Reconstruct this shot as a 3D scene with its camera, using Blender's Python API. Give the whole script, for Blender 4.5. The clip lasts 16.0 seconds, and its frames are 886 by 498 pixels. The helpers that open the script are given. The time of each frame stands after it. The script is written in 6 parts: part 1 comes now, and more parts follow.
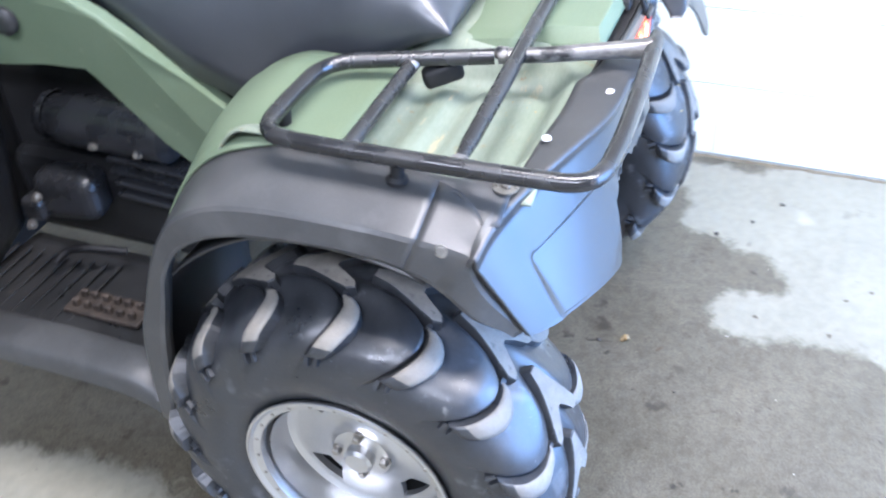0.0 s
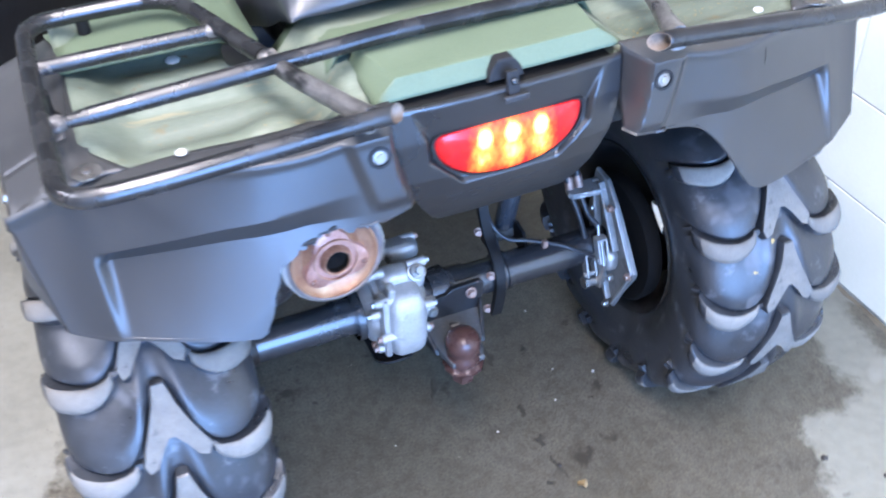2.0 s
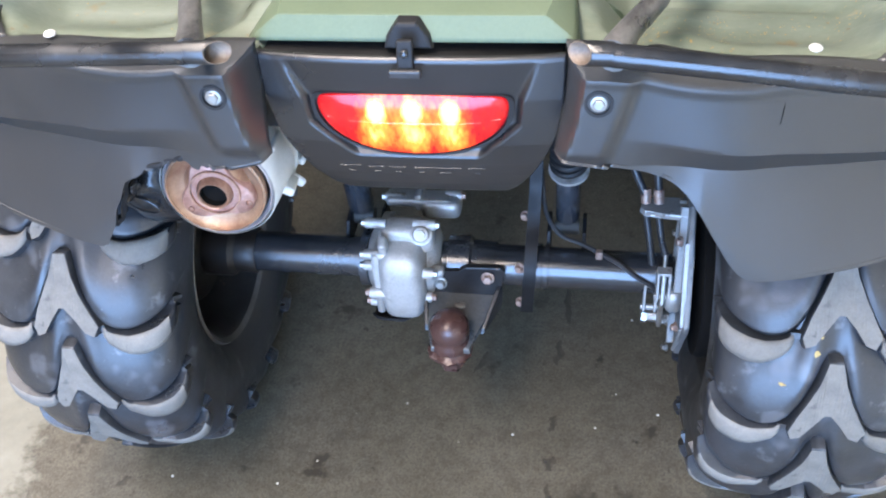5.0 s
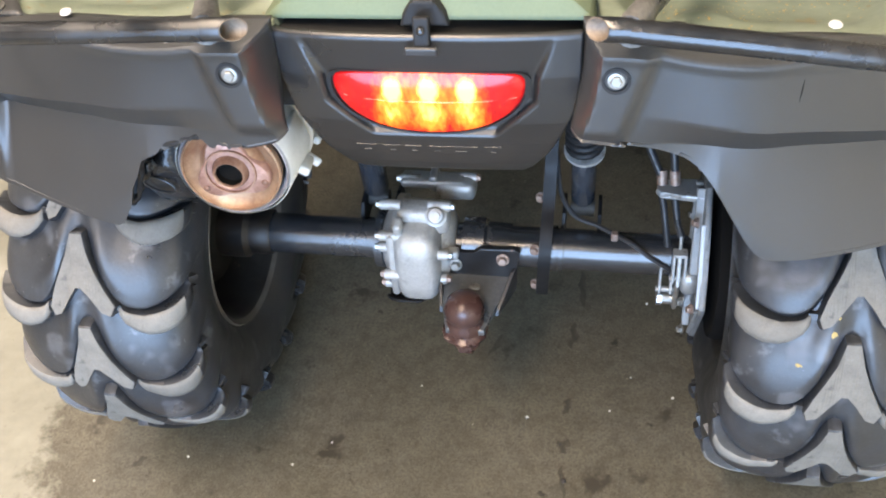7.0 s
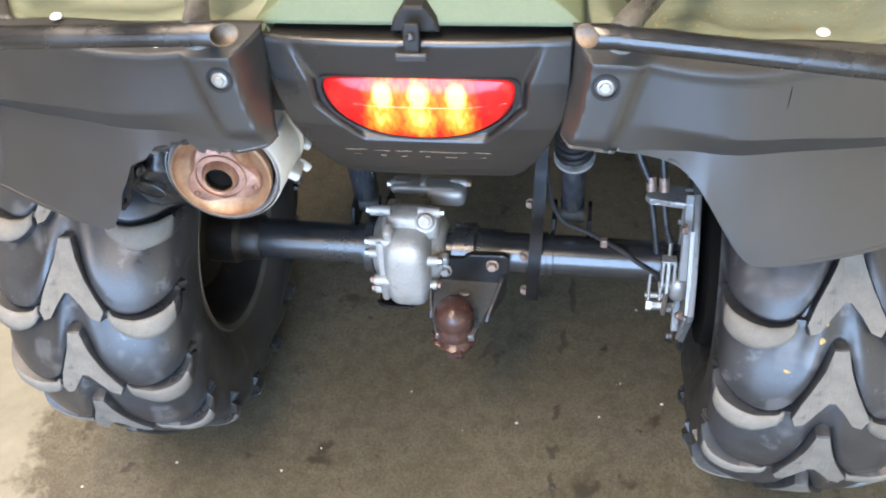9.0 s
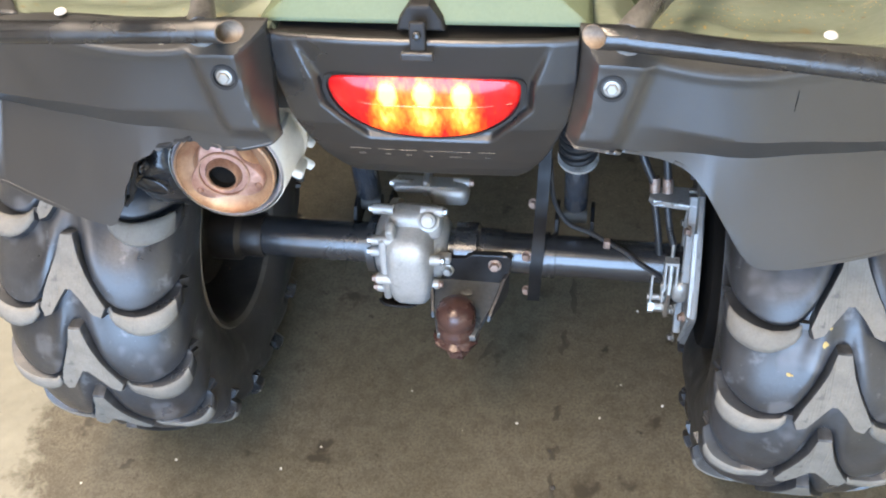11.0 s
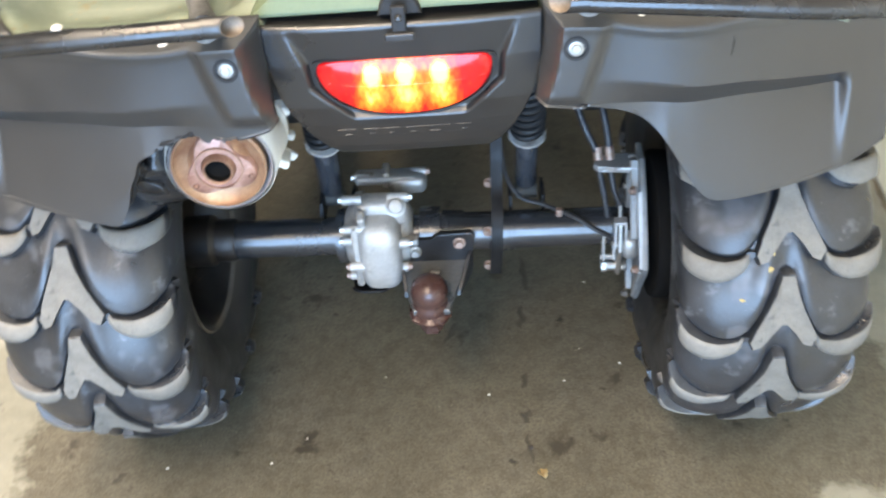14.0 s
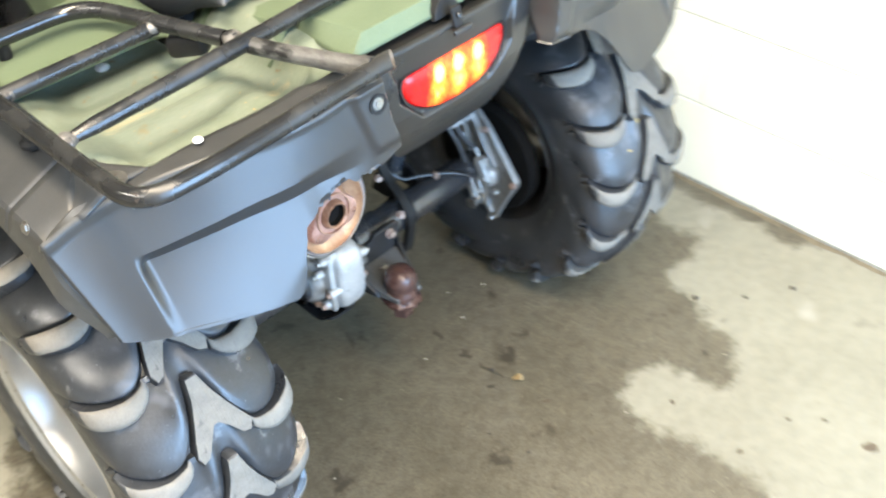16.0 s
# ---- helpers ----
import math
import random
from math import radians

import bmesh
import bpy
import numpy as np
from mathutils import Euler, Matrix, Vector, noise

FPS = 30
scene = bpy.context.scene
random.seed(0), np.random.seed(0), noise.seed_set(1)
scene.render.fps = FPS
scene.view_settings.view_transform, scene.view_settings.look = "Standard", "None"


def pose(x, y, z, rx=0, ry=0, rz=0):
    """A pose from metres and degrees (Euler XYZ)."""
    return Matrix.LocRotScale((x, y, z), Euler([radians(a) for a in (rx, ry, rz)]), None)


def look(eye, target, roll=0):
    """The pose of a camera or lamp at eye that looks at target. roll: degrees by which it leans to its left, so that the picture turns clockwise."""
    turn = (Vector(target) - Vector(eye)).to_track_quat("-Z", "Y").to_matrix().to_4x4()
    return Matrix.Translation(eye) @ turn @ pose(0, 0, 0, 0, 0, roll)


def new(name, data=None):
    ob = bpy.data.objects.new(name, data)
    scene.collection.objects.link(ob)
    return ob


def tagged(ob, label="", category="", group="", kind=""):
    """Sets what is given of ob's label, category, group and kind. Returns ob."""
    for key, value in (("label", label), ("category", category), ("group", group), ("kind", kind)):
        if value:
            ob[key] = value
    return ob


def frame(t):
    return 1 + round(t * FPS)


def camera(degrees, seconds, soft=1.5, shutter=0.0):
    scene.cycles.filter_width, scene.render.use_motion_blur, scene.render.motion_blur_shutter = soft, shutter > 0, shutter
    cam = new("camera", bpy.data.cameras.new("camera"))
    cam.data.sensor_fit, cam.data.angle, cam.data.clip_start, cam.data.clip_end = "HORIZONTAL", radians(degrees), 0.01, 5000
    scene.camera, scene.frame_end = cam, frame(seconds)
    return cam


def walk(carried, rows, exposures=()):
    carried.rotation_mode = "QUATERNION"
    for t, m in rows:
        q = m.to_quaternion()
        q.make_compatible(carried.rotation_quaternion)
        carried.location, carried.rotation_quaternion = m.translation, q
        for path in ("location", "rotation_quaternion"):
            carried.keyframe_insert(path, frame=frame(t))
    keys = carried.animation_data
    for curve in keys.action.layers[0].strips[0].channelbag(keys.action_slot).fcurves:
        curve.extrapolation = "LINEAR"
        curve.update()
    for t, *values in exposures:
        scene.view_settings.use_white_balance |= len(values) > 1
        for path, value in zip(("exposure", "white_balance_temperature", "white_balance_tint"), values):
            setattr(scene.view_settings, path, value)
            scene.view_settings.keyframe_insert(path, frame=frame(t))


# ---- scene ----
from mathutils.bvhtree import BVHTree

cam = camera(47.8, 16.0, soft=2.0, shutter=0.6)
PATH = [
    (0, (-1.397, -0.546, 1.526), (0.029, 0.082, 0.273), -4.2),
    (0.5, (-1.208, -0.76, 1.486), (0.034, 0.161, 0.218), -5.9),
    (1, (-0.953, -0.923, 1.488), (0.124, 0.197, 0.229), -5.2),
    (1.5, (-0.707, -1.127, 1.477), (0.12, 0.197, 0.226), -2.8),
    (2, (-0.462, -1.2, 1.446), (0.116, 0.236, 0.179), -1.8),
    (2.5, (-0.22, -1.184, 1.433), (0.164, 0.281, 0.126), -0.9),
    (3, (-0.028, -1.218, 1.423), (0.16, 0.265, 0.094), -0.1),
    (3.5, (0.113, -1.23, 1.414), (0.08, 0.27, 0.092), -2.1),
    (4, (0.158, -1.137, 1.387), (0.003, 0.344, 0.051), -3.4),
    (4.5, (0.174, -1.083, 1.38), (-0.076, 0.356, 0.015), -3.7),
    (7, (0.171, -1.089, 1.371), (-0.125, 0.311, -0.026), -5.0),
    (7.5, (0.172, -1.09, 1.372), (-0.12, 0.315, -0.022), -4.6),
    (8, (0.173, -1.087, 1.37), (-0.11, 0.321, -0.021), -4.5),
    (8.5, (0.172, -1.087, 1.372), (-0.108, 0.321, -0.02), -4.2),
    (9, (0.172, -1.091, 1.371), (-0.106, 0.322, -0.018), -4.3),
    (11.5, (0.166, -1.088, 1.37), (-0.109, 0.322, -0.021), -3.6),
    (12, (0.166, -1.093, 1.37), (-0.104, 0.318, -0.021), -3.7),
    (12.5, (0.162, -1.099, 1.371), (-0.094, 0.318, -0.017), -3.6),
    (13, (0.147, -1.106, 1.372), (-0.082, 0.317, -0.015), -3.8),
    (13.5, (0.138, -1.145, 1.38), (-0.052, 0.295, 0.004), -3.4),
    (14, (0.078, -1.226, 1.391), (-0.001, 0.245, 0.038), -4.3),
    (14.5, (-0.083, -1.236, 1.404), (0.167, 0.243, 0.081), -4.2),
    (15, (-0.316, -1.183, 1.427), (0.146, 0.253, 0.113), -5.7),
    (15.5, (-0.563, -1.175, 1.443), (0.123, 0.169, 0.131), -7.1),
    (16, (-0.837, -1.107, 1.487), (0.209, -0.028, 0.168), -2.4),
]
walk(cam, [(t, look(eye, target, roll)) for t, eye, target, roll in PATH],
     [(0.0, 0.48, 5500, 19), (1.0, 0.43, 5500, 20), (2.0, 0.20, 5600, 22), (2.5, 0.12, 5950, 22), (3.0, 0.18, 5950, 21), (3.5, 0.22, 5900, 21), (4.0, 0.15, 5800, 21), (4.5, 0.07, 6000, 20), (7.0, 0.02, 7850, 18), (13.0, 0.02, 7850, 17), (14.0, 0.12, 7700, 14), (14.5, 0.20, 7800, 13), (15.5, 0.36, 7400, 11), (16.0, 0.35, 7350, 10)])

# ---------------------------------------------------------------- light
world = bpy.data.worlds.new("sky")
scene.world = world
world.use_nodes = True
wn, wl = world.node_tree.nodes, world.node_tree.links
sky = wn.new("ShaderNodeTexSky")
sky.sky_type, sky.sun_disc = "NISHITA", False
sky.sun_elevation, sky.sun_rotation = radians(42), radians(60)
wl.new(sky.outputs[0], wn["Background"].inputs[0])
wn["Background"].inputs[1].default_value = 0.12


def area_lamp(name, m, sx, sy, watts, colour):
    data = bpy.data.lights.new(name, "AREA")
    data.shape, data.size, data.size_y, data.energy, data.color = "RECTANGLE", sx, sy, watts, colour
    ob = new(name, data)
    ob.matrix_world = m
    return ob


# daylight through the open workshop door behind the camera, and two unseen overhead lamps added as fill
area_lamp("door_daylight", look((-0.22, -2.95, 1.20), (-0.22, 0, 0.85)), 1.7, 2.3, 205, (0.31, 0.57, 1.0))
area_lamp("ceiling_strip_light", pose(-0.60, -1.25, 3.1), 0.6, 3.2, 185, (1.0, 0.90, 0.76))
area_lamp("ceiling_strip_light", pose(-2.7, -0.3, 3.1), 0.6, 3.2, 135, (0.96, 0.96, 0.95))


# ---------------------------------------------------------------- materials
def material(name, a, b, rough=0.5, metal=0.0, scale=8.0, fine=90.0, bump=0.05, spot=None, spots=0.6, spot_scale=30.0, spot_soft=0.08, rough_var=0.12, coat=0.0, gloss=0.5, island=0.0, axis=(1, 1, 1)):
    """Two tones mixed by coarse and fine noise, with an optional third tone in blotches, and a fine relief."""
    m = bpy.data.materials.new(name)
    m.use_nodes = True
    n, k = m.node_tree.nodes, m.node_tree.links
    p = n["Principled BSDF"]
    p.inputs["Metallic"].default_value = metal
    p.inputs["Coat Weight"].default_value = coat
    p.inputs["Specular IOR Level"].default_value = gloss
    p.inputs["Coat Roughness"].default_value = 0.25
    co = n.new("ShaderNodeTexCoord")
    mp = n.new("ShaderNodeMapping")
    mp.inputs["Scale"].default_value = axis
    k.new(co.outputs["Object"], mp.inputs["Vector"])

    def noise_at(s, detail=5.0):
        t = n.new("ShaderNodeTexNoise")
        t.inputs["Scale"].default_value, t.inputs["Detail"].default_value, t.inputs["Roughness"].default_value = s, detail, 0.6
        k.new(mp.outputs[0], t.inputs["Vector"])
        return t.outputs["Fac"]

    def ramp(fac, lo, hi):
        r = n.new("ShaderNodeMapRange")
        r.inputs["From Min"].default_value, r.inputs["From Max"].default_value = lo, hi
        k.new(fac, r.inputs["Value"])
        return r.outputs[0]

    def mix(fac, c0, c1):
        x = n.new("ShaderNodeMix")
        x.data_type = "RGBA"
        k.new(fac, x.inputs[0])
        for i, c in ((6, c0), (7, c1)):
            if isinstance(c, tuple):
                x.inputs[i].default_value = (*c, 1)
            else:
                k.new(c, x.inputs[i])
        return x.outputs[2]

    big, small = noise_at(scale), noise_at(fine)
    both = n.new("ShaderNodeMath")
    both.operation = "MULTIPLY_ADD"
    k.new(small, both.inputs[0])
    both.inputs[1].default_value = 0.45
    k.new(big, both.inputs[2])
    colour = mix(ramp(both.outputs[0], 0.5, 0.95), a, b)
    if spot:
        colour = mix(ramp(noise_at(spot_scale, 8.0), spots, spots + spot_soft), colour, spot)
    if island:
        info = n.new("ShaderNodeObjectInfo")
        hsv = n.new("ShaderNodeHueSaturation")
        k.new(ramp(info.outputs["Random"], 0, 1), hsv.inputs["Fac"])
        hsv.inputs["Value"].default_value = 1 - island
        k.new(colour, hsv.inputs["Color"])
        colour = hsv.outputs[0]
    k.new(colour, p.inputs["Base Color"])
    rr = n.new("ShaderNodeMapRange")
    rr.inputs["To Min"].default_value, rr.inputs["To Max"].default_value = max(0.03, rough - rough_var), min(1, rough + rough_var)
    rr.inputs["From Min"].default_value, rr.inputs["From Max"].default_value = 0.3, 0.7
    k.new(big, rr.inputs["Value"])
    k.new(rr.outputs[0], p.inputs["Roughness"])
    if bump:
        bp = n.new("ShaderNodeBump")
        bp.inputs["Strength"].default_value, bp.inputs["Distance"].default_value = bump, 0.004
        k.new(both.outputs[0], bp.inputs["Height"])
        k.new(bp.outputs[0], p.inputs["Normal"])
    return m


PLASTIC = material("black_plastic", (0.021, 0.021, 0.0215), (0.028, 0.028, 0.028), 0.38, scale=5, fine=600, bump=0.03, gloss=0.72, rough_var=0.05)
PLASTIC_DUSTY = material("dusty_black_plastic", (0.036, 0.037, 0.038), (0.060, 0.061, 0.061), 0.38, scale=6, fine=380, bump=0.07, spot=(0.085, 0.086, 0.085), spots=0.52, spot_scale=10, spot_soft=0.30, rough_var=0.08)
PLASTIC_TAIL = material("satin_black_plastic", (0.012, 0.012, 0.0125), (0.018, 0.018, 0.0185), 0.31, scale=5, fine=600, bump=0.03, gloss=0.72, rough_var=0.07)
LINER = material("liner_plastic", (0.012, 0.012, 0.013), (0.022, 0.022, 0.022), 0.5, scale=9, fine=200, bump=0.1, gloss=0.22)
LINER_GLOSS = material("glossy_black", (0.008, 0.008, 0.009), (0.016, 0.016, 0.017), 0.25, scale=9, fine=200, bump=0.05)
GREEN = material("olive_plastic", (0.105, 0.140, 0.088), (0.136, 0.174, 0.113), 0.48, scale=6, fine=260, bump=0.05, spot=(0.25, 0.27, 0.18), spots=0.65, spot_scale=14, gloss=0.25)
GREEN_DIRTY = material("olive_plastic_dusty", (0.130, 0.160, 0.118), (0.212, 0.242, 0.190), 0.42, scale=9, fine=160, bump=0.10, spot=(0.30, 0.27, 0.17), spots=0.63, spot_scale=22, axis=(0.5, 1.6, 1))
SEAT = material("seat_vinyl", (0.024, 0.027, 0.032), (0.041, 0.045, 0.052), 0.32, scale=5, fine=520, bump=0.12, gloss=0.8, rough_var=0.06)
SHOCK = material("shock_paint", (0.040, 0.044, 0.051), (0.066, 0.071, 0.080), 0.15, 0.25, scale=30, fine=300, bump=0.02, spot=(0.22, 0.22, 0.22), spots=0.72, spot_scale=60, gloss=1.0)
RUBBER = material("tyre_rubber", (0.0145, 0.016, 0.0185), (0.032, 0.035, 0.040), 0.40, scale=16, fine=200, bump=0.18, spot=(0.086, 0.092, 0.100), spots=0.61, spot_scale=26, rough_var=0.14, gloss=0.7)
LUG_TOP = material("worn_lug_rubber", (0.140, 0.131, 0.114), (0.235, 0.220, 0.194), 0.75, scale=30, fine=400, bump=0.25, spot=(0.105, 0.10, 0.09), spots=0.62, spot_scale=50, island=0.25)
RACK = material("rack_paint", (0.008, 0.008, 0.0085), (0.024, 0.024, 0.024), 0.24, scale=18, fine=200, bump=0.14, spot=(0.15, 0.112, 0.09), spots=0.665, spot_scale=28, rough_var=0.22, gloss=0.65)
RACK_WORN = material("scuffed_rack_steel", (0.045, 0.044, 0.043), (0.215, 0.208, 0.198), 0.36, 0.4, scale=26, fine=220, bump=0.2, spot=(0.018, 0.018, 0.018), spots=0.56, spot_scale=30, axis=(1, 0.4, 1))
AXLE = material("axle_paint", (0.014, 0.015, 0.017), (0.026, 0.027, 0.029), 0.22, scale=10, fine=200, bump=0.05, coat=0.45, gloss=0.7)
FRAME = material("frame_paint", (0.007, 0.007, 0.008), (0.014, 0.014, 0.015), 0.42, scale=14, fine=220, bump=0.08, spot=(0.13, 0.07, 0.045), spots=0.69, spot_scale=45, gloss=0.14)
ALU = material("cast_aluminium", (0.33, 0.323, 0.308), (0.53, 0.522, 0.50), 0.46, 0.40, scale=22, fine=300, bump=0.55, spot=(0.16, 0.14, 0.115), spots=0.57, spot_scale=30, spot_soft=0.16)
ALU_GREY = material("grey_cast_aluminium", (0.15, 0.147, 0.14), (0.26, 0.256, 0.245), 0.45, 0.35, scale=22, fine=420, bump=0.35, spot=(0.08, 0.07, 0.06), spots=0.58, spot_scale=34, spot_soft=0.14)
ALU_DULL = material("dull_cast_aluminium", (0.27, 0.265, 0.25), (0.42, 0.415, 0.40), 0.38, 0.55, scale=18, fine=420, bump=0.25, spot=(0.12, 0.105, 0.09), spots=0.62, spot_scale=40)
RIM = material("machined_aluminium", (0.50, 0.50, 0.50), (0.60, 0.60, 0.60), 0.33, 0.92, scale=9, fine=420, bump=0.02, rough_var=0.06)
STEEL = material("zinc_steel", (0.28, 0.265, 0.24), (0.44, 0.42, 0.39), 0.36, 0.9, scale=40, fine=500, bump=0.08, spot=(0.26, 0.14, 0.085), spots=0.62, spot_scale=70)
STEEL_RUSTY = material("rusty_bolt", (0.22, 0.115, 0.08), (0.46, 0.36, 0.30), 0.5, 0.6, scale=90, fine=500, bump=0.2, spot=(0.16, 0.06, 0.04), spots=0.56, spot_scale=70)
RUST = material("rusty_plate", (0.22, 0.105, 0.065), (0.50, 0.30, 0.21), 0.42, 0.5, scale=34, fine=240, bump=0.3, spot=(0.60, 0.42, 0.32), spots=0.60, spot_scale=30)
RUST_FLANGE = material("rusty_flange", (0.27, 0.125, 0.095), (0.52, 0.31, 0.245), 0.42, 0.5, scale=40, fine=240, bump=0.35, spot=(0.55, 0.37, 0.29), spots=0.60, spot_scale=34)
TUBE_CUT = material("bare_cut_steel", (0.10, 0.072, 0.05), (0.26, 0.20, 0.15), 0.5, 0.2, scale=60, fine=300, bump=0.2)
RUST_DARK = material("rusty_dark", (0.16, 0.075, 0.05), (0.28, 0.14, 0.09), 0.55, 0.4, scale=30, fine=300, bump=0.25)
MUFFLER = material("muffler_shell", (0.60, 0.57, 0.50), (0.74, 0.71, 0.65), 0.55, 0.0, scale=16, fine=280, bump=0.2, spot=(0.36, 0.24, 0.17), spots=0.64, spot_scale=22)
RUST_OCHRE = material("ochre_rust", (0.235, 0.105, 0.060), (0.47, 0.285, 0.165), 0.45, 0.4, scale=22, fine=240, bump=0.25, spot=(0.60, 0.44, 0.28), spots=0.60, spot_scale=16, spot_soft=0.14)
MUFFLER_RIM = material("muffler_rim", (0.34, 0.31, 0.31), (0.52, 0.49, 0.49), 0.42, 0.5, scale=30, fine=280, bump=0.2)
BALL = material("hitch_ball_rust", (0.050, 0.022, 0.018), (0.092, 0.046, 0.037), 0.30, 0.1, scale=28, fine=300, bump=0.15, spot=(0.20, 0.12, 0.095), spots=0.66, spot_scale=60)
# dark steel of the hitch, also the painted shade inside the rims
HITCH = material("worn_black_steel", (0.010, 0.010, 0.011), (0.026, 0.026, 0.027), 0.38, 0.1, scale=18, fine=200, bump=0.15, spot=(0.17, 0.10, 0.07), spots=0.66, spot_scale=40)
# paler than HITCH, with the light on an upward face in its colour
HITCH_LIT = material("scuffed_dark_steel", (0.075, 0.077, 0.076), (0.140, 0.142, 0.140), 0.36, 0.3, scale=18, fine=200, bump=0.15, spot=(0.22, 0.17, 0.14), spots=0.64, spot_scale=50)
HITCH_EDGE = material("dull_rim_edge", (0.085, 0.083, 0.080), (0.15, 0.146, 0.14), 0.45, 0.4, scale=18, fine=200, bump=0.15)
WELD = material("scratched_weld", (0.10, 0.095, 0.09), (0.26, 0.25, 0.24), 0.42, 0.4, scale=50, fine=300, bump=0.2, spot=(0.03, 0.03, 0.032), spots=0.52, spot_scale=60)
# near-black that paints shade in the outlet and drum, also used for scratches
BORE = material("soot", (0.004, 0.004, 0.004), (0.008, 0.007, 0.006), 0.9, gloss=0.1)
WHITE = material("white_plastic", (0.58, 0.58, 0.56), (0.68, 0.68, 0.66), 0.4, scale=20)
RED_INK = material("red_ink", (0.55, 0.04, 0.04), (0.60, 0.06, 0.05), 0.5)
BLACK_INK = material("black_ink", (0.02, 0.02, 0.02), (0.03, 0.03, 0.03), 0.5)
STRAP = material("black_strap_paint", (0.004, 0.004, 0.0045), (0.010, 0.010, 0.010), 0.5, scale=30, fine=200, bump=0.1, gloss=0.25)
ENGINE = material("engine_paint", (0.014, 0.0145, 0.016), (0.032, 0.033, 0.036), 0.30, scale=14, fine=220, bump=0.08, spot=(0.07, 0.065, 0.06), spots=0.64, spot_scale=30, gloss=0.7)
HOSE = material("hose_rubber", (0.018, 0.018, 0.019), (0.030, 0.030, 0.031), 0.4, scale=40)
MUD_DARK = material("dry_mud_on_steel", (0.022, 0.020, 0.017), (0.060, 0.055, 0.047), 0.6, scale=26, fine=120, bump=0.3, spot=(0.11, 0.10, 0.085), spots=0.62, spot_scale=22)
HUB = material("greasy_hub", (0.0050, 0.0045, 0.0040), (0.0150, 0.0100, 0.0075), 0.45, scale=40, fine=200, bump=0.2)
BROWN = material("worn_peg", (0.036, 0.031, 0.027), (0.080, 0.062, 0.050), 0.5, 0.4, scale=40, bump=0.2)
BOARD = material("footboard_plastic", (0.012, 0.0125, 0.013), (0.026, 0.026, 0.026), 0.36, scale=9, fine=240, bump=0.1, spot=(0.07, 0.065, 0.055), spots=0.66, spot_scale=20)
WALL = material("painted_block", (0.82, 0.808, 0.660), (0.88, 0.870, 0.730), 0.55, scale=3, fine=120, bump=0.25, spot=(0.77, 0.75, 0.63), spots=0.68, spot_scale=6, island=0.03)
# joint colour lowered to paint the shadow lines between blocks
JOINT = material("painted_joint", (0.34, 0.33, 0.28), (0.44, 0.43, 0.37), 0.7, scale=20, bump=0.2)
PLAIN = material("painted_wall", (0.50, 0.50, 0.47), (0.60, 0.60, 0.57), 0.7, scale=2, fine=60, bump=0.1)
CONCRETE = material("concrete", (0.183, 0.173, 0.133), (0.272, 0.260, 0.206), 0.62, scale=2.6, fine=42, bump=0.16, spot=(0.14, 0.127, 0.100), spots=0.66, spot_scale=5, rough_var=0.18)


def fleck(m, colour, scale, cut, seed):
    """Add small dark or pale flecks over what a material already shows."""
    n, k = m.node_tree.nodes, m.node_tree.links
    p = n["Principled BSDF"]
    was = p.inputs["Base Color"].links[0].from_socket
    co = n.new("ShaderNodeTexCoord")
    mp = n.new("ShaderNodeMapping")
    mp.inputs["Location"].default_value = (seed, seed * 0.7, 0)
    k.new(co.outputs["Object"], mp.inputs["Vector"])
    t = n.new("ShaderNodeTexNoise")
    t.inputs["Scale"].default_value, t.inputs["Detail"].default_value, t.inputs["Roughness"].default_value = scale, 3, 0.7
    k.new(mp.outputs[0], t.inputs["Vector"])
    r = n.new("ShaderNodeMapRange")
    r.inputs["From Min"].default_value, r.inputs["From Max"].default_value = cut, cut + 0.07
    k.new(t.outputs["Fac"], r.inputs["Value"])
    x = n.new("ShaderNodeMix")
    x.data_type = "RGBA"
    k.new(r.outputs[0], x.inputs[0])
    k.new(was, x.inputs[6])
    x.inputs[7].default_value = (*colour, 1)
    k.new(x.outputs[2], p.inputs["Base Color"])


fleck(GREEN_DIRTY, (0.17, 0.115, 0.055), 55, 0.665, 2.4)
fleck(GREEN_DIRTY, (0.20, 0.165, 0.09), 14, 0.685, 6.6)
fleck(CONCRETE, (0.13, 0.115, 0.09), 16, 0.69, 5.2)
fleck(CONCRETE, (0.36, 0.34, 0.29), 2.2, 0.60, 9.4)
fleck(CONCRETE, (0.12, 0.11, 0.085), 90, 0.68, 4.4)
fleck(CONCRETE, (0.31, 0.295, 0.25), 120, 0.70, 8.1)
fleck(CONCRETE, (0.165, 0.15, 0.118), 30, 0.67, 2.9)
fleck(RUBBER, (0.16, 0.16, 0.16), 75, 0.71, 3.7)
fleck(RUBBER, (0.12, 0.12, 0.115), 24, 0.69, 1.3)
fleck(RUBBER, (0.27, 0.28, 0.30), 150, 0.705, 7.7)
fleck(RUBBER, (0.070, 0.074, 0.082), 9, 0.62, 4.2)
fleck(CONCRETE, (0.15, 0.135, 0.10), 5.5, 0.66, 6.1)


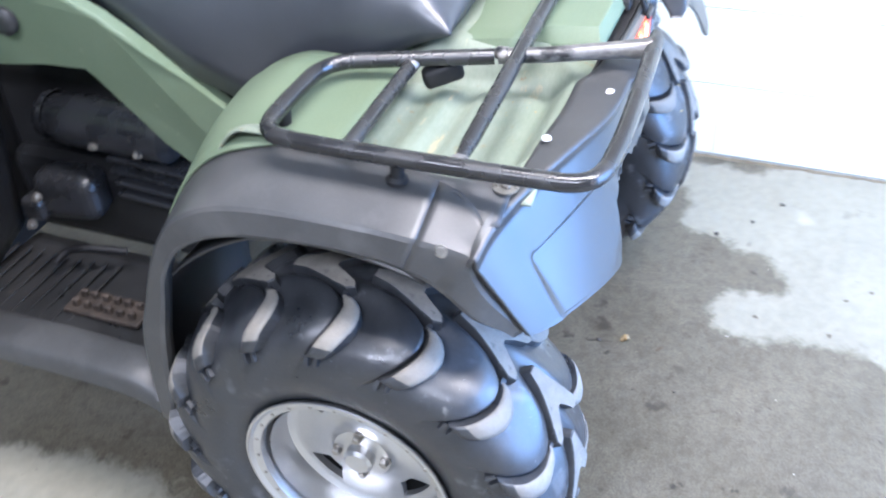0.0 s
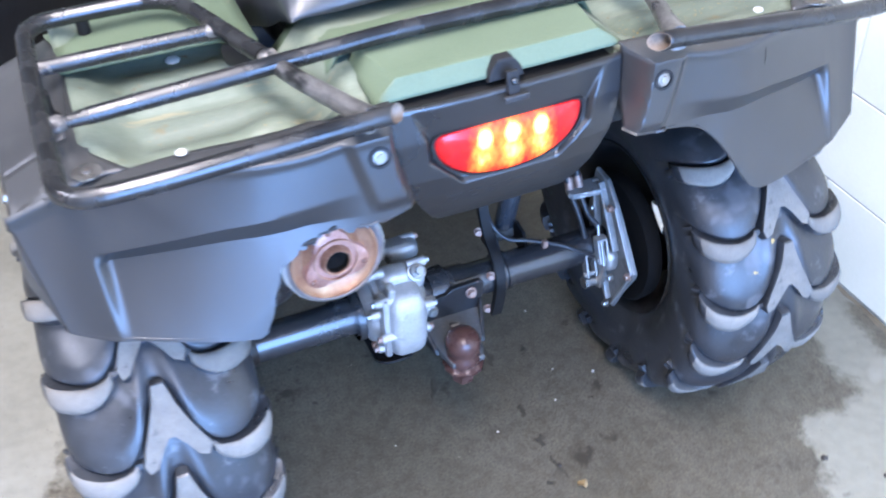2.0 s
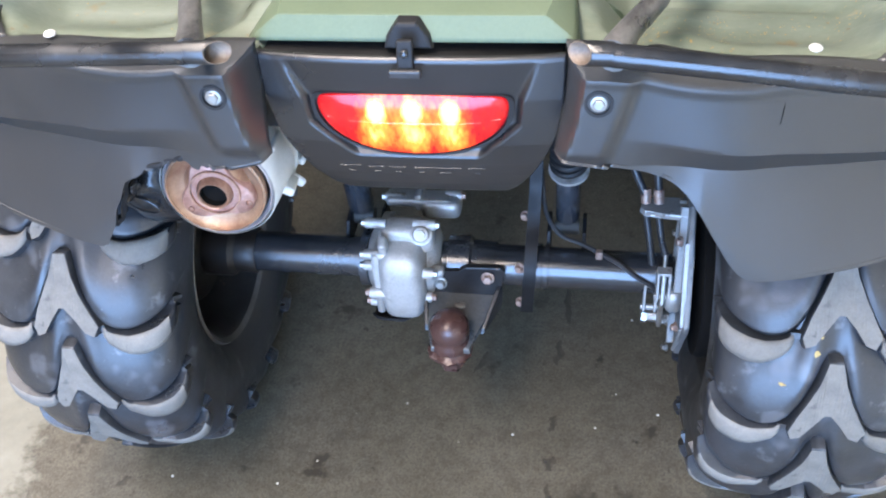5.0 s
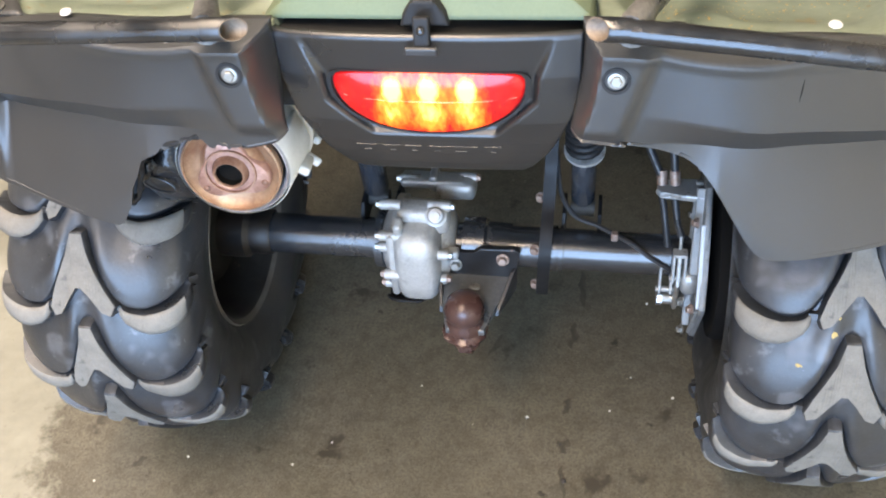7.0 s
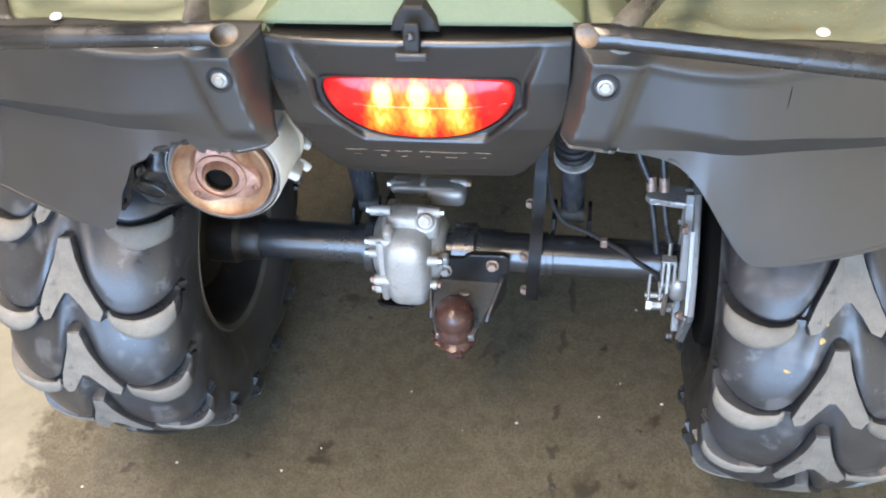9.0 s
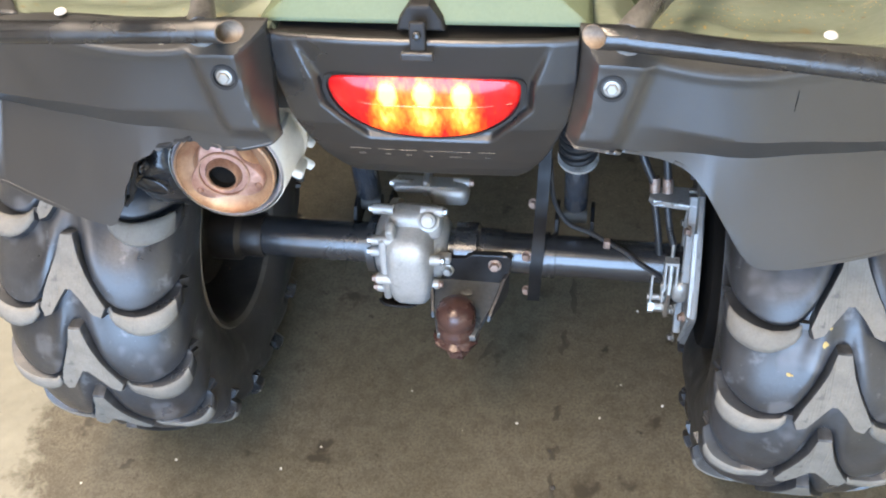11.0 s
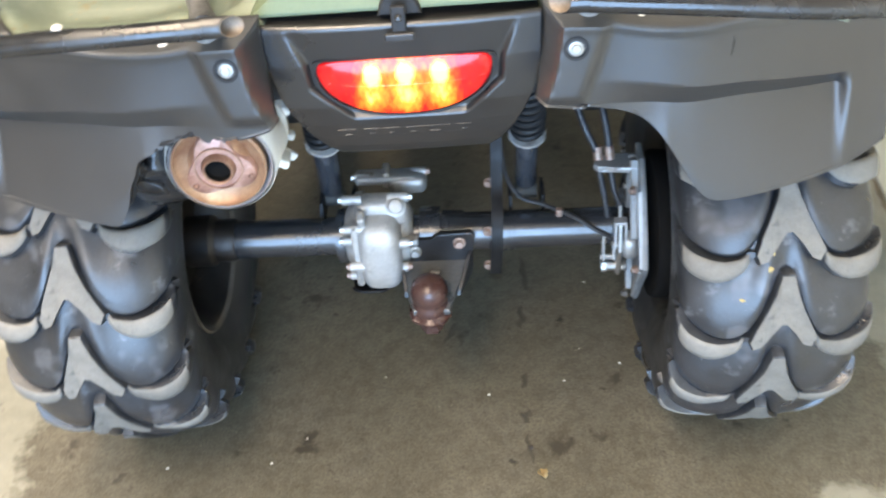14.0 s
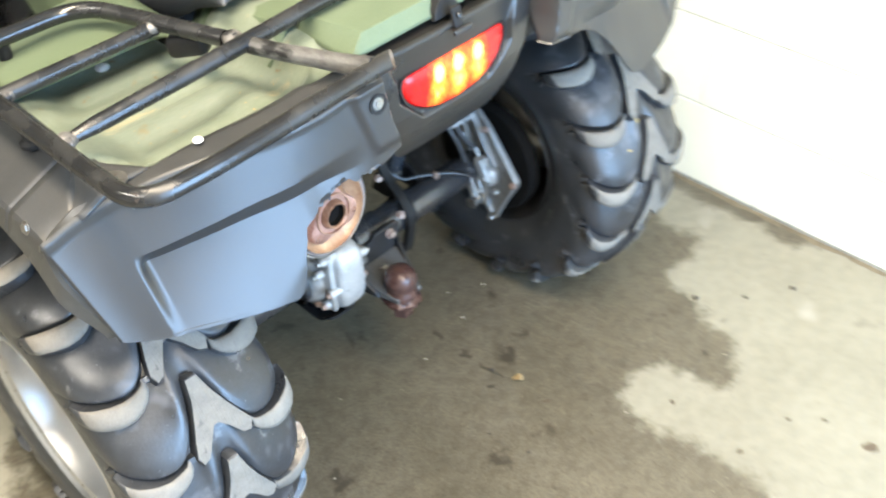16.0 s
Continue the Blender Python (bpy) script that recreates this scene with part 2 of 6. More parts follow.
def damp_material():
    """The floor's concrete, darkened and smoothed by water where the patch is wet, with a ragged soft edge."""
    m = CONCRETE.copy()
    m.name = "damp_concrete"
    n, k = m.node_tree.nodes, m.node_tree.links
    p = n["Principled BSDF"]
    dry, dry_rough = p.inputs["Base Color"].links[0].from_socket, p.inputs["Roughness"].links[0].from_socket
    co = n.new("ShaderNodeTexCoord")

    def noise_at(s, detail=5.0, shift=0.0):
        mp = n.new("ShaderNodeMapping")
        mp.inputs["Location"].default_value = (shift, shift * 0.6, 0)
        k.new(co.outputs["Object"], mp.inputs["Vector"])
        t = n.new("ShaderNodeTexNoise")
        t.inputs["Scale"].default_value, t.inputs["Detail"].default_value, t.inputs["Roughness"].default_value = s, detail, 0.65
        k.new(mp.outputs[0], t.inputs["Vector"])
        return t.outputs["Fac"]

    def ramp(fac, lo, hi, a=0.0, b=1.0):
        r = n.new("ShaderNodeMapRange")
        for name, v in (("From Min", lo), ("From Max", hi), ("To Min", a), ("To Max", b)):
            r.inputs[name].default_value = v
        k.new(fac, r.inputs["Value"])
        return r.outputs[0]

    def mix(fac, c0, c1):
        x = n.new("ShaderNodeMix")
        x.data_type = "RGBA"
        k.new(fac, x.inputs[0])
        for i, c in ((6, c0), (7, c1)):
            if isinstance(c, tuple):
                x.inputs[i].default_value = (*c, 1)
            else:
                k.new(c, x.inputs[i])
        return x.outputs[2]

    at = n.new("ShaderNodeAttribute")
    at.attribute_name = "wet"
    total = at.outputs["Fac"]
    for s, g in ((7.0, 0.10), (26.0, 0.070), (110.0, 0.030)):
        a = n.new("ShaderNodeMath")
        a.operation = "MULTIPLY_ADD"
        k.new(noise_at(s, 4), a.inputs[0])
        a.inputs[1].default_value = g
        k.new(total, a.inputs[2])
        total = a.outputs[0]
    wet = ramp(total, 0.090, 0.114)
    c = mix(ramp(noise_at(3.6), 0.36, 0.64), (0.074, 0.064, 0.044), (0.128, 0.112, 0.080))
    c = mix(ramp(noise_at(60, 6, 2.0), 0.35, 0.70, 0.0, 0.5), c, (0.150, 0.133, 0.097))
    c = mix(ramp(noise_at(190, 3, 8.0), 0.42, 0.62, 0.0, 0.55), c, (0.044, 0.036, 0.023))
    c = mix(ramp(noise_at(420, 2, 5.0), 0.50, 0.62, 0.0, 0.40), c, (0.17, 0.15, 0.108))
    c = mix(ramp(noise_at(32, 5, 9.0), 0.46, 0.66, 0.0, 0.55), c, (0.052, 0.044, 0.030))
    c = mix(ramp(noise_at(330, 2, 6.0), 0.60, 0.70, 0.0, 0.5), c, (0.19, 0.168, 0.122))
    for tone, s, cut, shift in (((0.046, 0.038, 0.027), 11, 0.62, 1.3), ((0.026, 0.021, 0.015), 20, 0.65, 3.1), ((0.23, 0.205, 0.155), 95, 0.67, 7.7), ((0.030, 0.025, 0.018), 130, 0.65, 2.2)):
        c = mix(ramp(noise_at(s, 4, shift), cut, cut + 0.07), c, tone)
    k.new(mix(wet, dry, c), p.inputs["Base Color"])
    rough = n.new("ShaderNodeMix")
    k.new(wet, rough.inputs[0])
    k.new(dry_rough, rough.inputs[2])
    k.new(ramp(noise_at(5.0, 4, 4.4), 0.35, 0.65, 0.28, 0.60), rough.inputs[3])
    k.new(rough.outputs[0], p.inputs["Roughness"])
    return m


DAMP = damp_material()
DARK_DIRT = material("dark_dirt", (0.035, 0.030, 0.026), (0.06, 0.052, 0.045), 0.7, scale=30)
SCUFF = material("scuffed_dirt", (0.036, 0.031, 0.022), (0.085, 0.073, 0.053), 0.6, scale=40, fine=200, bump=0.1)
WALL_DIRT = material("brown_dirt", (0.10, 0.080, 0.052), (0.20, 0.165, 0.11), 0.8, scale=20, fine=150, bump=0.3)
DRY_LEAF = material("dry_leaf", (0.22, 0.15, 0.07), (0.34, 0.25, 0.12), 0.7, scale=60)
BLOT = material("dried_blot", (0.060, 0.043, 0.028), (0.125, 0.100, 0.070), 0.6, scale=60, fine=240, bump=0.1)
FLECK = material("ochre_fleck", (0.33, 0.21, 0.06), (0.50, 0.38, 0.16), 0.75, scale=90, island=0.25)
CHIP = material("pale_grit", (0.50, 0.47, 0.42), (0.65, 0.62, 0.56), 0.8, scale=60)


def lens_material():
    """Red lens, lit from behind by two rows of three lamps."""
    m = bpy.data.materials.new("lit_red_lens")
    m.use_nodes = True
    n, k = m.node_tree.nodes, m.node_tree.links
    p = n["Principled BSDF"]
    p.inputs["Base Color"].default_value = (0.30, 0.006, 0.006, 1)
    p.inputs["Roughness"].default_value = 0.22
    co = n.new("ShaderNodeTexCoord")
    last = None
    for x, z, r, gain in ((-0.037, 0.790, 0.0125, 0.95), (0.0, 0.790, 0.0125, 0.95), (0.038, 0.790, 0.0125, 0.95), (-0.037, 0.789, 0.027, 0.38), (0.0, 0.789, 0.027, 0.38), (0.038, 0.789, 0.027, 0.38), (-0.042, 0.757, 0.024, 0.46), (0.0, 0.756, 0.021, 0.50), (0.042, 0.757, 0.024, 0.46), (-0.020, 0.762, 0.020, 0.14), (0.020, 0.762, 0.020, 0.14), (0.0, 0.774, 0.080, 0.15)):
        mp = n.new("ShaderNodeMapping")
        mp.vector_type = "POINT"
        mp.inputs["Location"].default_value = (-x / r, 0, -z / (r * 1.3))
        mp.inputs["Scale"].default_value = (1 / r, 0, 1 / (r * 1.3))
        k.new(co.outputs["Object"], mp.inputs["Vector"])
        g = n.new("ShaderNodeTexGradient")
        g.gradient_type = "SPHERICAL"
        k.new(mp.outputs[0], g.inputs[0])
        a = n.new("ShaderNodeMath")
        a.operation = "MULTIPLY_ADD"
        k.new(g.outputs["Fac"], a.inputs[0])
        a.inputs[1].default_value = gain
        if last:
            k.new(last, a.inputs[2])
        else:
            a.inputs[2].default_value = 0.0
        last = a.outputs[0]
    wave = n.new("ShaderNodeTexNoise")
    wave.inputs["Scale"].default_value, wave.inputs["Detail"].default_value = 1.0, 4
    wm = n.new("ShaderNodeMapping")
    wm.inputs["Scale"].default_value = (190, 1, 90)
    k.new(co.outputs["Object"], wm.inputs["Vector"])
    k.new(wm.outputs[0], wave.inputs["Vector"])
    blur = n.new("ShaderNodeMath")
    blur.operation = "MULTIPLY_ADD"
    k.new(wave.outputs["Fac"], blur.inputs[0])
    blur.inputs[1].default_value = 0.44
    k.new(last, blur.inputs[2])
    cr = n.new("ShaderNodeValToRGB")
    k.new(blur.outputs[0], cr.inputs[0])
    e = cr.color_ramp.elements
    e[0].position, e[0].color = 0.20, (0.34, 0.002, 0.006, 1)
    e[1].position, e[1].color = 0.98, (3.2, 2.3, 0.85, 1)
    for pos, c in ((0.30, (0.62, 0.012, 0.008, 1)), (0.46, (1.3, 0.17, 0.012, 1)), (0.68, (2.2, 0.80, 0.09, 1))):
        x = e.new(pos)
        x.color = c
    k.new(cr.outputs[0], p.inputs["Emission Color"])
    p.inputs["Emission Strength"].default_value = 1.0
    return m


LENS = lens_material()


# ---------------------------------------------------------------- builders
def part(name, bm, mats, parent=None, label="", smooth=True, thick=0.0, angle=40, recalc=True):
    """Link a bmesh as one mesh object under a thing or a part."""
    if recalc:
        bmesh.ops.recalc_face_normals(bm, faces=bm.faces)
    me = bpy.data.meshes.new(name)
    for f in bm.faces:
        f.smooth = smooth
    if smooth:
        lim = radians(angle)
        for e in bm.edges:
            if len(e.link_faces) == 2 and e.calc_face_angle(0) > lim:
                e.smooth = False
    bm.to_mesh(me)
    bm.free()
    for m in mats if isinstance(mats, (list, tuple)) else (mats,):
        me.materials.append(m)
    ob = new(name, me)
    if parent:
        ob.parent = parent
    if label:
        ob["label"] = label
    if thick:
        s = ob.modifiers.new("thickness", "SOLIDIFY")
        s.thickness, s.offset = thick, -1
    return ob


def lerp(t, xs, ys):
    return float(np.interp(t, xs, ys))


def soft(t, xs, ys, w):
    """The table's value at t, its corners rounded over w to either side."""
    return sum(lerp(t + w * k / 5, xs, ys) for k in range(-5, 6)) / 11


def smoothstep(t, lo, hi):
    t = min(1.0, max(0.0, (t - lo) / (hi - lo)))
    return t * t * (3 - 2 * t)


def glide(pts, n=8, closed=False):
    """A Catmull-Rom line through points."""
    p = [Vector(q) for q in pts]
    out = []
    c = len(p)
    for i in range(c if closed else c - 1):
        a, b, d, e = (p[(i + j) % c] if closed else p[min(c - 1, max(0, i + j))] for j in (-1, 0, 1, 2))
        for s in range(n):
            t = s / n
            out.append(0.5 * (2 * b + (d - a) * t + (2 * a - 5 * b + 4 * d - e) * t * t + (3 * b - a - 3 * d + e) * t ** 3))
    if not closed:
        out.append(p[-1])
    return out


def rounded(pts, r, n=6):
    """A polyline with its inner corners rounded off."""
    p = [Vector(q) for q in pts]
    out = [p[0]]
    for a, b, c in zip(p, p[1:], p[2:]):
        u, v = (a - b), (c - b)
        d = min(r, u.length * 0.49, v.length * 0.49)
        s, e = b + u.normalized() * d, b + v.normalized() * d
        for i in range(n + 1):
            t = i / n
            out.append((1 - t) ** 2 * s + 2 * t * (1 - t) * b + t * t * e)
    out.append(p[-1])
    return out


def tube(bm, pts, r, n=12, caps=True, taper=None, bore=0.0):
    """Sweep a round section along points; taper gives a radius for each point."""
    pts = [Vector(q) for q in pts]
    rings, side = [], None
    for i, q in enumerate(pts):
        d = (pts[min(i + 1, len(pts) - 1)] - pts[max(i - 1, 0)]).normalized()
        if side is None:
            side = d.orthogonal().normalized()
        side = (side - d * side.dot(d)).normalized()
        up = d.cross(side)
        rr = taper[i] if taper else r
        rings.append([bm.verts.new(q + (side * math.cos(2 * math.pi * k / n) + up * math.sin(2 * math.pi * k / n)) * rr) for k in range(n)])
    for a, b in zip(rings, rings[1:]):
        for k in range(n):
            bm.faces.new((a[k], a[(k + 1) % n], b[(k + 1) % n], b[k]))
    for ring, q, d in ((rings[0], pts[0], pts[1] - pts[0]), (rings[-1], pts[-1], pts[-2] - pts[-1])):
        if bore:
            inner = [bm.verts.new(q + (v.co - q) * bore) for v in ring]
            deep = [bm.verts.new(q + (v.co - q) * bore + d.normalized() * r * 3) for v in ring]
            for k in range(n):
                bm.faces.new((ring[k], ring[(k + 1) % n], inner[(k + 1) % n], inner[k]))
                bm.faces.new((inner[k], inner[(k + 1) % n], deep[(k + 1) % n], deep[k]))
            bm.faces.new(deep)
        elif caps:
            bm.faces.new(ring)
    return bm


def lathe(bm, profile, at, axis="X", n=40, flip=1, mat=0, caps=False):
    """Turn a profile of (radius, distance along the axis) round an axis through at."""
    at = Vector(at)
    rings = []
    for r, d in profile:
        ring = []
        for k in range(n):
            c, s = r * math.cos(2 * math.pi * k / n), r * math.sin(2 * math.pi * k / n)
            v = {"X": (d * flip, c, s), "Y": (c, d * flip, s), "Z": (c, s, d * flip)}[axis]
            ring.append(bm.verts.new(at + Vector(v)))
        rings.append(ring)
    for a, b in zip(rings, rings[1:]):
        for k in range(n):
            f = bm.faces.new((a[k], a[(k + 1) % n], b[(k + 1) % n], b[k]))
            f.material_index = mat
    for ring, (r, d) in ((rings[0], profile[0]), (rings[-1], profile[-1])):
        if caps and r > 1e-5:
            bm.faces.new(ring).material_index = mat
    return bm


def block(bm, size, at, bevel=0.003, turn=(0, 0, 0), seg=2):
    m = pose(*at, *turn) @ Matrix.Diagonal((*size, 1))
    made = bmesh.ops.create_cube(bm, size=1, matrix=m)["verts"]
    if bevel:
        edges = list({e for v in made for e in v.link_edges})
        bmesh.ops.bevel(bm, geom=edges, offset=bevel, segments=seg, affect="EDGES", profile=0.5)
    return bm


def plate(bm, outline, depth, place, bevel=0.0):
    """A flat outline (u, v) given depth; place turns (u, v, w) into the world."""
    front = [bm.verts.new(place(u, v, 0)) for u, v in outline]
    back = [bm.verts.new(place(u, v, depth)) for u, v in outline]
    n = len(outline)
    faces = [bm.faces.new(front), bm.faces.new(back[::-1])]
    for k in range(n):
        faces.append(bm.faces.new((front[k], back[k], back[(k + 1) % n], front[(k + 1) % n])))
    if bevel:
        edges = [e for e in faces[0].edges] + [e for e in faces[1].edges]
        bmesh.ops.bevel(bm, geom=edges, offset=bevel, segments=2, affect="EDGES", profile=0.5)
    return bm


def sheet(bm, fn, nu, nv, mat=None):
    """A grid of fn(u, v), u and v from 0 to 1."""
    vs = [[bm.verts.new(fn(i / nu, j / nv)) for j in range(nv + 1)] for i in range(nu + 1)]
    for i in range(nu):
        for j in range(nv):
            f = bm.faces.new((vs[i][j], vs[i + 1][j], vs[i + 1][j + 1], vs[i][j + 1]))
            if mat:
                f.material_index = mat(i / nu, j / nv)
    return bm


def bolt(name, at, way, r, h, parent, mat, label="", washer=True):
    """A hexagon bolt head on a washer, pointing along way."""
    bm = bmesh.new()
    if washer:
        lathe(bm, [(r * 1.35, 0), (r * 1.35, h * 0.25), (r * 1.2, h * 0.3), (0.0001, h * 0.3)], (0, 0, 0), "Z", 16)
    lathe(bm, [(r, 0.0), (r, h * 0.85), (r * 0.82, h), (0.0001, h)], (0, 0, 0), "Z", 6)
    ob = part(name, bm, mat, parent, label, angle=25)
    ob.matrix_basis = Matrix.Translation(at) @ Vector(way).to_track_quat("Z", "Y").to_matrix().to_4x4()
    return ob


def cap_stud(name, at, way, r, parent, mat, label=""):
    bm = bmesh.new()
    lathe(bm, [(r, 0), (r, r * 0.15), (r * 0.8, r * 0.4), (r * 0.45, r * 0.52), (0.0001, r * 0.55)], (0, 0, 0), "Z", 18)
    ob = part(name, bm, mat, parent, label)
    ob.matrix_basis = Matrix.Translation(at) @ Vector(way).to_track_quat("Z", "Y").to_matrix().to_4x4()
    return ob


# ---------------------------------------------------------------- the room
WALL_X = 0.925


def slab(name, x0, x1, y0, y1, z0, z1, mat, label, category):
    bm = bmesh.new()
    block(bm, (x1 - x0, y1 - y0, z1 - z0), ((x0 + x1) / 2, (y0 + y1) / 2, (z0 + z1) / 2), 0)
    return tagged(part(name, bm, mat, smooth=False), label, category, kind="structure")


slab("floor", -5.2, WALL_X + 0.2, -3.2, 6.2, -0.15, 0.0, CONCRETE, "stained grey concrete workshop floor", "floor")
# the ceiling and plain walls are unseen, added to enclose and bounce light
slab("ceiling", -5.2, WALL_X + 0.2, -3.2, 6.2, 3.2, 3.35, PLAIN, "unseen pale ceiling added to close the room", "ceiling")
wall_east = slab("wall_east", WALL_X, WALL_X + 0.2, -3.2, 6.2, 0, 3.2, JOINT, "cream painted concrete block wall with thin joints", "wall")
slab("wall_west", -5.2, -5.0, -3.2, 6.2, 0, 3.2, PLAIN, "unseen plain wall added to close the room", "wall")
slab("wall_north", -5.0, WALL_X, 6.0, 6.2, 0, 3.2, PLAIN, "unseen plain wall added to close the room", "wall")
slab("wall_south", -5.0, -1.10, -3.2, -3.0, 0, 3.2, PLAIN, "unseen plain wall added beside the open door", "wall")
slab("wall_south_pier", 0.65, WALL_X, -3.2, -3.0, 0, 3.2, PLAIN, "unseen plain wall added beside the open door", "wall")
slab("wall_south_lintel", -1.10, 0.65, -3.2, -3.0, 2.40, 3.2, PLAIN, "unseen plain lintel added over the open door", "wall")
slab("ground", -400, 400, -400, 400, -0.4, -0.16, CONCRETE, "pale concrete ground outside", "ground")


def damp_patch():
    """The wet, darkened concrete under and behind the machine, with a ragged edge that fades out."""
    edge = [(0.76, 0.75), (0.79, 0.30), (0.77, 0.03), (0.79, -0.09), (0.75, -0.18), (0.765, -0.26), (0.735, -0.305), (0.655, -0.318), (0.600, -0.320), (0.592, -0.40), (0.540, -0.46), (0.522, -0.515), (0.45, -0.585), (0.415, -0.575), (0.385, -0.47), (0.335, -0.43), (0.265, -0.445), (0.245, -0.52), (0.28, -0.66), (0.25, -0.80), (0.20, -1.0), (0.05, -1.25), (-0.32, -1.15), (-0.55, -0.90), (-0.68, -0.60), (-0.74, -0.10), (-0.66, 0.22), (-0.500, 0.46), (-0.490, 0.58), (-0.500, 0.74), (-0.560, 0.90), (-0.72, 1.15), (-0.65, 1.5), (0.2, 1.7), (0.6, 1.4)]
    line = np.array([(q.x, q.y) for q in glide([(x, y, 0) for x, y in edge], 4, True)])
    nxt = np.roll(line, -1, 0)
    bm = bmesh.new()
    wet = bm.verts.layers.float.new("wet")
    step, x0, y0, nx, ny = 0.016, -1.14, -1.44, 130, 206
    grid = {}
    for i in range(nx):
        for j in range(ny):
            q = np.array((x0 + step * i, y0 + step * j))
            d = nxt - line
            t = np.clip(((q - line) * d).sum(1) / (d * d).sum(1), 0, 1)
            near = np.sqrt((((line + d * t[:, None]) - q) ** 2).sum(1).min())
            cross = ((line[:, 1] > q[1]) != (nxt[:, 1] > q[1])) & (q[0] < line[:, 0] + (q[1] - line[:, 1]) / (nxt[:, 1] - line[:, 1] + 1e-12) * (nxt[:, 0] - line[:, 0]))
            inside = near if cross.sum() % 2 else -near
            inside = max(inside, 0.035 - abs(q[0] - 0.905) * 1.0 - max(0, abs(q[1] + 0.30) - 0.16) * 0.8)
            if inside > -0.14:
                v = bm.verts.new((q[0], q[1], 0.0006))
                v[wet] = inside * (lerp(q[0], (-0.75, -0.1), (0.25, 1.0)) if inside > 0 else 1.0)
                grid[i, j] = v
    for (i, j), v in grid.items():
        ring = [grid.get(k) for k in ((i, j), (i + 1, j), (i + 1, j + 1), (i, j + 1))]
        if all(ring):
            bm.faces.new(ring)
    return tagged(part("damp_stain", bm, DAMP, smooth=False), "dark damp stain soaked into the concrete floor", "stain", kind="structure")


damp_patch()


# ---------------------------------------------------------------- the quad bike
atv = tagged(new("quad_bike"), "olive green and black utility quad bike parked on damp concrete", "quad bike")
AX = Vector((0, -0.02, 0.320))          # rear axle


# rear tyres: carcass with raised chevron and shoulder lugs
PROFILE = [(0.0, 0.3080), (0.030, 0.3075), (0.060, 0.304), (0.088, 0.295), (0.110, 0.278), (0.124, 0.252), (0.129, 0.225), (0.125, 0.198), (0.116, 0.178), (0.108, 0.163)]
_curve = glide([(x, r, 0) for x, r in PROFILE], 8)
_arc = [0.0]
for _a, _b in zip(_curve, _curve[1:]):
    _arc.append(_arc[-1] + (_b - _a).length)


def on_tyre(w, theta, h):
    """A point on the carcass: w metres across from the crown, theta up from the rear, h proud of it."""
    s = abs(w)
    x, r = lerp(s, _arc, [q.x for q in _curve]), lerp(s, _arc, [q.y for q in _curve])
    e = 0.004
    dx = lerp(s + e, _arc, [q.x for q in _curve]) - lerp(max(0, s - e), _arc, [q.x for q in _curve])
    dr = lerp(s + e, _arc, [q.y for q in _curve]) - lerp(max(0, s - e), _arc, [q.y for q in _curve])
    l = math.hypot(dx, dr) or 1
    x, r = x - dr / l * h, r + dx / l * h
    return Vector((math.copysign(x, w), -r * math.cos(theta), r * math.sin(theta)))


PITCH = math.radians(22.5)


def lug_mesh(name, outline, h, nsub=3):
    """A chevron lug: its outline (w, angle in degrees) raised by h, with sloping sides and a worn top."""
    pts = [(w0 + (w1 - w0) * i / nsub, a0 + (a1 - a0) * i / nsub) for (w0, a0), (w1, a1) in zip(outline, outline[1:] + outline[:1]) for i in range(nsub)]
    n = len(pts)
    cw, ca = sum(p[0] for p in pts) / n, sum(p[1] for p in pts) / n
    bm = bmesh.new()
    low = [bm.verts.new(on_tyre(cw + (w - cw) * 1.07, radians(ca + (a - ca) * 1.07), -0.004)) for w, a in pts]
    shoulder = [bm.verts.new(on_tyre(w, radians(a), h - 0.002)) for w, a in pts]
    top = [bm.verts.new(on_tyre(cw + (w - cw) * 0.97, radians(ca + (a - ca) * 0.97), h)) for w, a in pts]
    for a, b in ((low, shoulder), (shoulder, top)):
        for k in range(n):
            bm.faces.new((a[k], a[(k + 1) % n], b[(k + 1) % n], b[k]))
    res = bmesh.ops.triangulate(bm, faces=[bm.faces.new(top)])
    for g in res["faces"]:
        g.material_index = 1
    return lug_data(name, bm)


def lug_data(name, bm):
    bmesh.ops.recalc_face_normals(bm, faces=bm.faces)
    me = bpy.data.meshes.new(name)
    bm.to_mesh(me)
    bm.free()
    me.materials.append(RUBBER)
    me.materials.append(LUG_TOP)
    return me


def crescent_mesh(name, way, w0, w1, high, low, h, pale):
    """A shoulder lug that curls from the tread over the shoulder, between an upper and a lower edge."""
    bm = bmesh.new()
    n, m = 14, 4
    rows = []
    for i in range(n + 1):
        w = w0 + (w1 - w0) * i / n
        a1, a0 = lerp(w, *high), lerp(w, *low)
        hh = h * lerp(i / n, (0, 0.06, 0.8, 1.0), (0.86, 1.0, 1.0, 0.72)) * lerp(w, (0.062, 0.106), (1.0, 1.75))
        row = [on_tyre(way * w, radians(a1 + 0.9), -0.002)]
        row += [on_tyre(way * w, radians(a1 + (a0 - a1) * k / m), hh - (0.0022 if k in (0, m) else 0.0)) for k in range(m + 1)]
        row.append(on_tyre(way * w, radians(a0 - 0.9), -0.002))
        rows.append([bm.verts.new(q) for q in row])
    for i in range(n):
        for k in range(m + 2):
            f = bm.faces.new((rows[i][k], rows[i + 1][k], rows[i + 1][k + 1], rows[i][k + 1]))
            f.smooth = 0 < k < m + 1
            f.material_index = 1 if 0 < k < m + 1 and w0 + (w1 - w0) * (i + 0.5) / n < pale else 0
    bm.faces.new(rows[0])
    bm.faces.new(rows[-1])
    return lug_data(name, bm)


